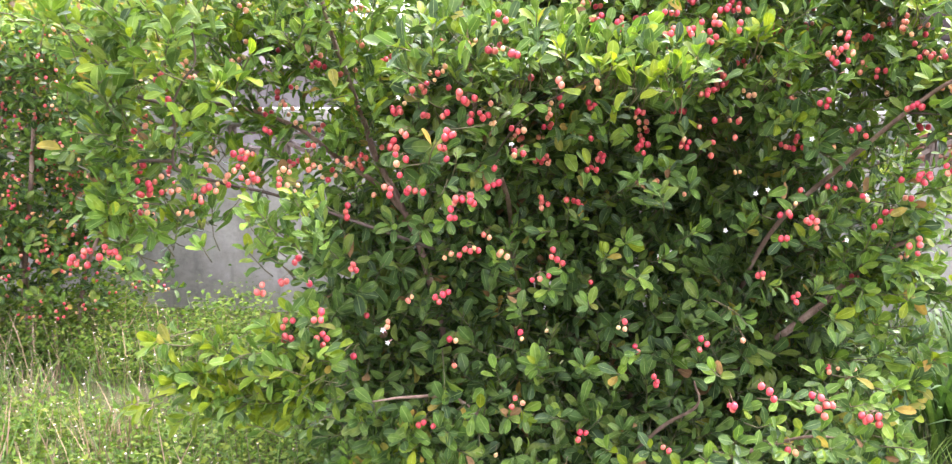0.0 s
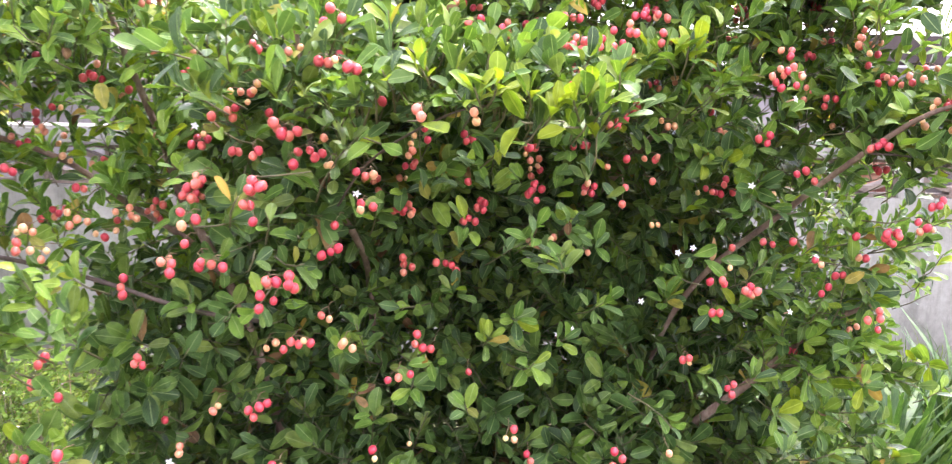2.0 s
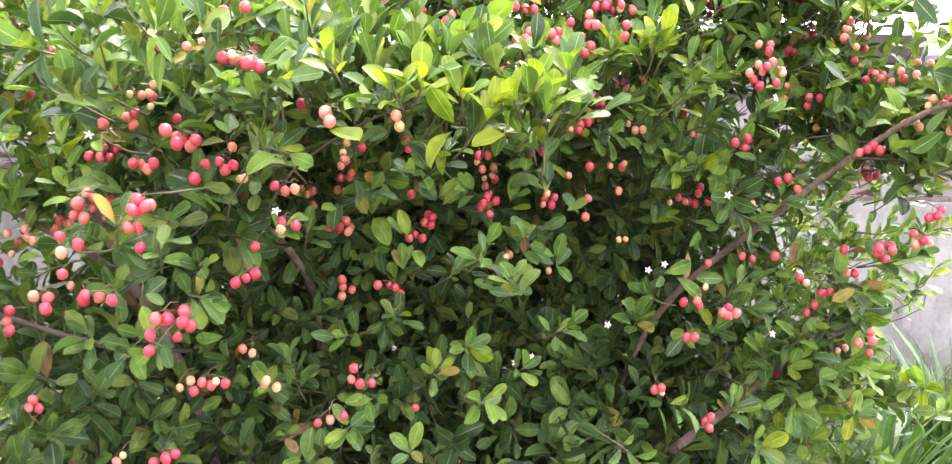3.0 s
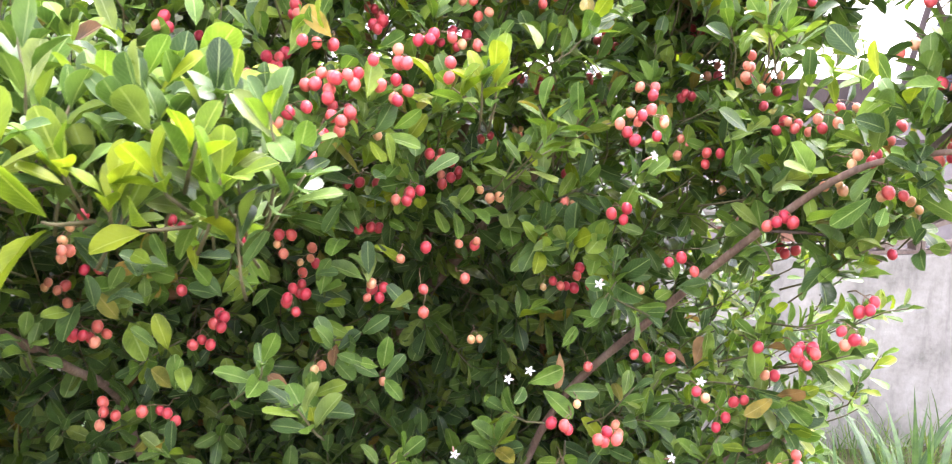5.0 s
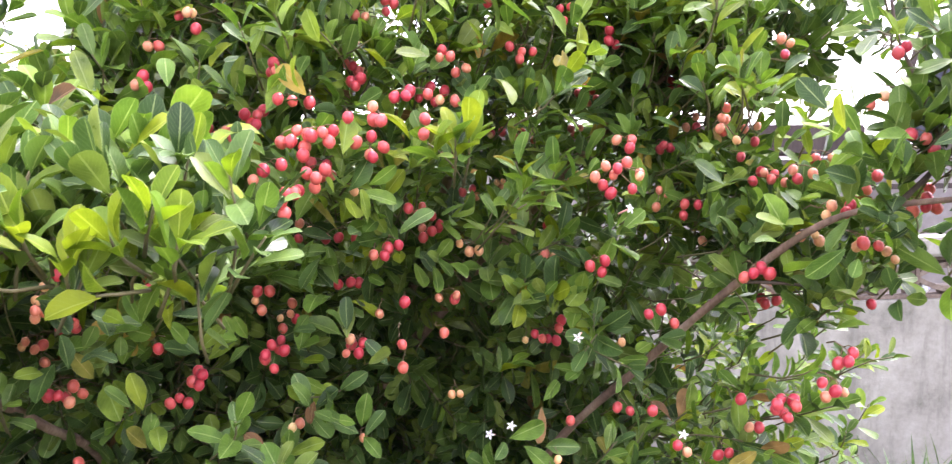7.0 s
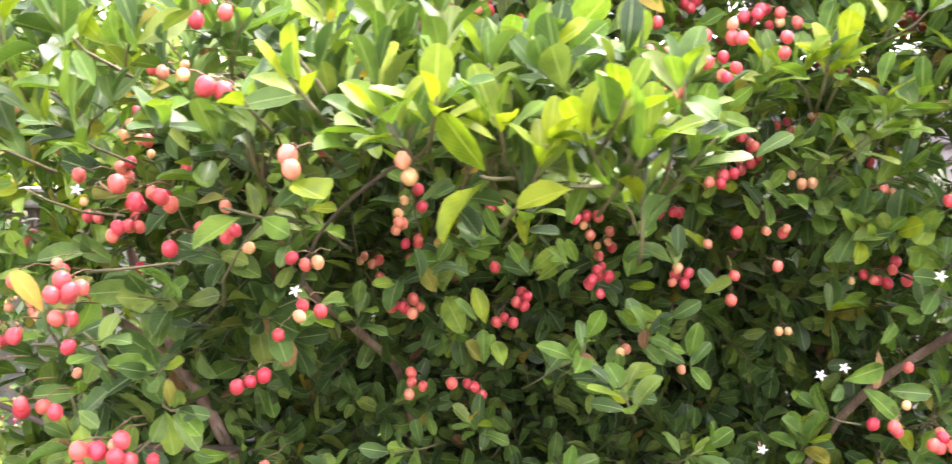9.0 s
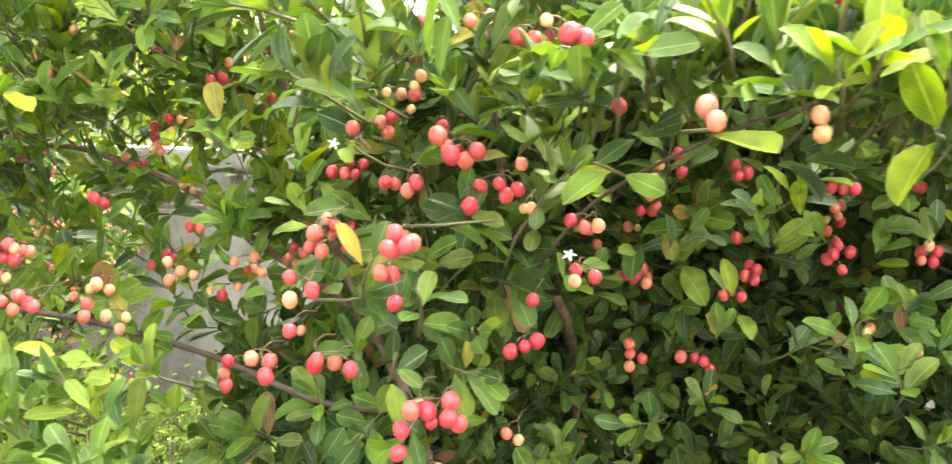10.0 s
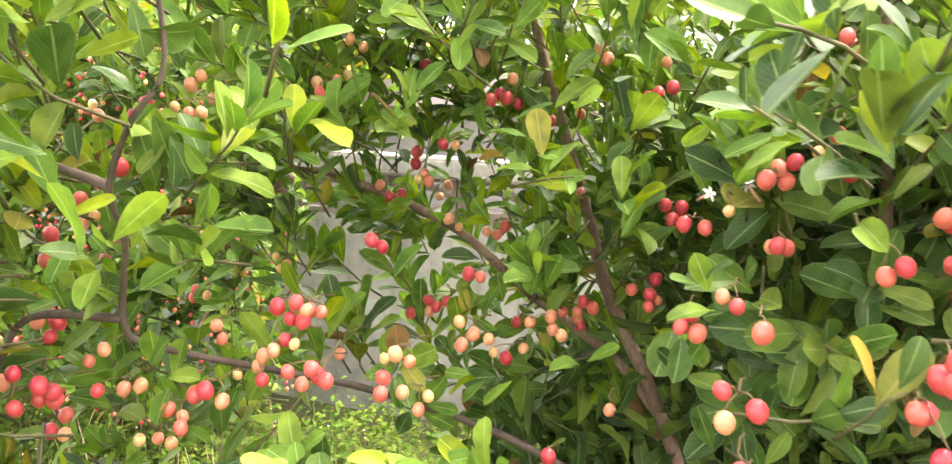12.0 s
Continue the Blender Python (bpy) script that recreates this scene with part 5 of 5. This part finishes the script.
# ---- beyond the wall ----
def build_shed():
    shed = new("shed")
    tagged(shed, "low cement shed with a dark timber roof edge behind the wall", "shed")
    shed.location = (3.48, 7.0, 0)
    bm = bmesh.new()
    box(bm, -1.6, 1.0, 0, 1.8, 0, 1.5, 0.01)
    part("shed_wall", bm, HOUSEWALL, shed)
    bm = bmesh.new()
    box(bm, -1.75, 1.05, -0.12, 1.9, 1.53, 1.75, 0.015)
    part("shed_roof", bm, TIMBER, shed, "dark weathered roof boards")
    bm = bmesh.new()
    box(bm, -1.75, 1.6, -0.15, -0.13, 1.51, 1.524)
    part("rail", bm, TIN, shed, "pale metal edge")
    bm = bmesh.new()
    box(bm, -1.6, 3.2, -0.025, -0.004, 1.27, 1.31)
    part("ledge", bm, TIMBER, shed)


def build_lean_to():
    lean = new("lean_to")
    tagged(lean, "open lean-to with slanting timber post and dark sheet behind the wall", "lean-to")
    lean.location = (5.2, 7.0, 0)
    v, f = tube_data([Vector((-0.40, 0, 1.56)), Vector((-0.37, 0, 1.66)), Vector((-0.13, 0, 2.49)), Vector((0.0, 0, 2.95))], 0.025, 0.025, 6)
    child(new("post", mesh_from("post", v, f, [TIMBER])), lean)
    bm = bmesh.new()
    rings = []
    for i in range(9):
        u = i / 8
        rings.append([bm.verts.new((-0.33 + 0.3 * w * 1.0 + 1.6 * u, 0.06 + 0.02 * math.sin(u * 9), 1.62 + 0.62 * w)) for w in (0, 1)])
    for a, b in zip(rings, rings[1:]):
        bm.faces.new((a[0], b[0], b[1], a[1]))
    bmesh.ops.solidify(bm, geom=bm.faces[:], thickness=0.01)
    part("sheet", bm, DARKSHEET, lean, "dark blue-grey hanging sheet")
    bm = bmesh.new()
    box(bm, -0.2, 2.6, 0.3, 1.5, 0, 1.62, 0.01)
    part("lean_to_wall", bm, HOUSEWALL, lean)


def build_far_house():
    house = new("house")
    tagged(house, "distant low house with a mauve grey gable roof", "house")
    house.location = (-2.6, 11.0, 0)
    bm = bmesh.new()
    box(bm, -1.6, 1.6, 0, 3.0, 0, 1.25, 0.01)
    part("wall", bm, HOUSEWALL, house)
    bm = bmesh.new()
    pts = [(-1.8, -0.2, 1.2), (1.8, -0.2, 1.2), (0, -0.2, 1.75), (-1.8, 3.2, 1.2), (1.8, 3.2, 1.2), (0, 3.2, 1.75)]
    vs = [bm.verts.new(p) for p in pts]
    for fc in ((0, 1, 2), (5, 4, 3), (0, 2, 5, 3), (2, 1, 4, 5), (1, 0, 3, 4)):
        bm.faces.new([vs[i] for i in fc])
    part("roof", bm, ROOF, house)


def build_tree(name, label, x, y, height, wide, count, mats, group, leaf=0.14):
    tree = new(name)
    tagged(tree, label, "tree", group=group)
    tree.location = (x, y, 0)
    v, f = tube_data(spline([(0, 0, 0), (0.08, 0, height * 0.3), (-0.05, 0.05, height * 0.6), (0.05, 0, height * 0.9)], 6), 0.05 * height / 2, 0.015, 7, 0.1)
    child(new("trunk", mesh_from("trunk", v, f, [BARK])), tree)
    tips = []
    for k in range(9):
        g, s = k * 2.4, rng.uniform(0.35, 0.8)
        a = Vector((0, 0, height * s))
        b = a + Vector((math.cos(g) * wide * 0.7, math.sin(g) * wide * 0.7, height * rng.uniform(0.1, 0.28)))
        v, f = tube_data(spline([a, (a + b) / 2 + Vector((0, 0, -0.05)), b], 5), 0.012 * height / 2, 0.005, 5)
        child(new("limb", mesh_from("limb", v, f, [BARK])), tree)
        tips += [b, (a + b) / 2, a + Vector((0, 0, height * 0.15))]
    h = Heap()
    pl, fr = [], yaw_frames(count, 0.9)
    for k in range(count):
        c = tips[int(rng.integers(len(tips)))]
        pl.append((c + Vector(rng.normal(0, 1, 3)) * (wide * 0.24))[:])
    mat = rng.integers(0, len(mats), count)
    for s, (tv, tf, tuv) in enumerate(LEAF_SHAPES[:2]):
        pick = np.arange(count) % 2 == s
        h.many(tv, tf, tuv, fr[pick], leaf * rng.uniform(0.6, 1.3, pick.sum()), np.array(pl)[pick], mat[pick])
    ob = child(new("crown", h.mesh("crown", mats)), tree)
    tagged(ob, kind="stuff")


build_shed()
build_lean_to()
build_far_house()
build_tree("yellow_shrub", "yellow-green shrub with loose foliage near the wall", -2.95, 5.7, 2.0, 0.9, 2600, [LEAF_YELLOW, LEAF_LIME, LEAF_MID], "garden shrubs", 0.09)
build_tree("tree", "distant tree with a thin grey-green crown", -0.6, 17.0, 3.6, 1.5, 3000, [LEAF_DARK, LEAF_MID], "distant trees")
build_tree("tree", "distant tree with a dense green crown", -7.5, 13.0, 3.4, 2.0, 3000, [LEAF_DARK, LEAF_MID], "distant trees")
build_tree("tree", "distant tree with a dense green crown", -3.8, 19.0, 2.6, 1.8, 2600, [LEAF_DARK, LEAF_MID], "distant trees")
build_tree("tree", "distant low tree with a yellow-green crown", -4.3, 10.5, 2.2, 1.3, 3600, [LEAF_MID, LEAF_YELLOW, LEAF_LIME], "distant trees")
build_tree("tree", "distant tree with a loose yellow-green crown", -3.0, 12.5, 2.3, 1.2, 3200, [LEAF_DARK, LEAF_MID, LEAF_YELLOW], "distant trees")
build_tree("tree", "distant tree with a dense green crown", 1.6, 15.0, 2.4, 1.6, 2600, [LEAF_DARK, LEAF_MID], "distant trees")


def build_brick_stack():
    stack = new("brick_stack")
    tagged(stack, "stack of old broken red bricks behind the pierced wall", "brick stack")
    stack.location = (2.72, 4.98, 0)
    bm = bmesh.new()
    box(bm, -0.112, 0.112, -0.053, 0.053, 0.0, 0.066, 0.004)
    first = part("brick", bm, RUBBLE, stack)
    for course in range(15):
        for k in range(3):
            ob = first if course == 0 and k == 0 else child(new("brick", first.data), stack)
            ob.matrix_basis = pose(-0.24 + 0.232 * k + 0.05 * (course % 2) + rng.normal(0, 0.008), rng.normal(0, 0.008), course * 0.0675, 0, 0, rng.normal(0, 2.5))


def build_wrapper():
    bm = bmesh.new()
    bmesh.ops.create_icosphere(bm, subdivisions=2, radius=0.026)
    for v in bm.verts:
        v.co *= 1 + 0.35 * noise.noise(v.co * 90)
        v.co.z *= 0.85
    ob = part("wrapper", bm, PACKET, None)
    ob.location = WALL @ Vector((-0.03, 0.05, SOLID + 0.045))
    tagged(ob, "crumpled red white and blue plastic wrapper in a pierced block", "wrapper")


def build_fern():
    fern = new("roof_weed")
    tagged(fern, "thin feathery weed sprouting from the shed roof", "weed")
    fern.location = (4.5, 6.95, 1.75)
    for k, lean in enumerate((-0.05, 0.04, 0.1)):
        pts = spline([(0.02 * k, 0, 0), (0.02 * k + lean * 0.4, 0, 0.12), (0.02 * k + lean, 0, 0.26 - 0.05 * k)], 8)
        v, f = tube_data(pts, 0.003, 0.0015, 4)
        stem = child(new("stem", mesh_from("stem", v, f, [TWIG])), fern)
        h = Heap()
        tv, tf, tuv = LEAF_SHAPES[0]
        for i, p in enumerate(pts[3:]):
            for s in (-1, 1):
                r = np.array(Euler((0.2, 0, s * 1.2)).to_matrix() @ Euler((1.3, 0, 0)).to_matrix())[None]
                h.many(tv, tf, tuv, r, np.array([0.035]), np.array([p[:]]), [0])
        child(new("frond", h.mesh("frond", [WEED])), stem)


PACKET = plain_material("printed_plastic_film", [(0.36, (0.55, 0.03, 0.05)), (0.44, (0.75, 0.75, 0.75)), (0.56, (0.75, 0.75, 0.75)), (0.62, (0.05, 0.08, 0.4))], 22.0, 0.3, 0.2, 0.002)
build_brick_stack()
build_wrapper()
build_fern()
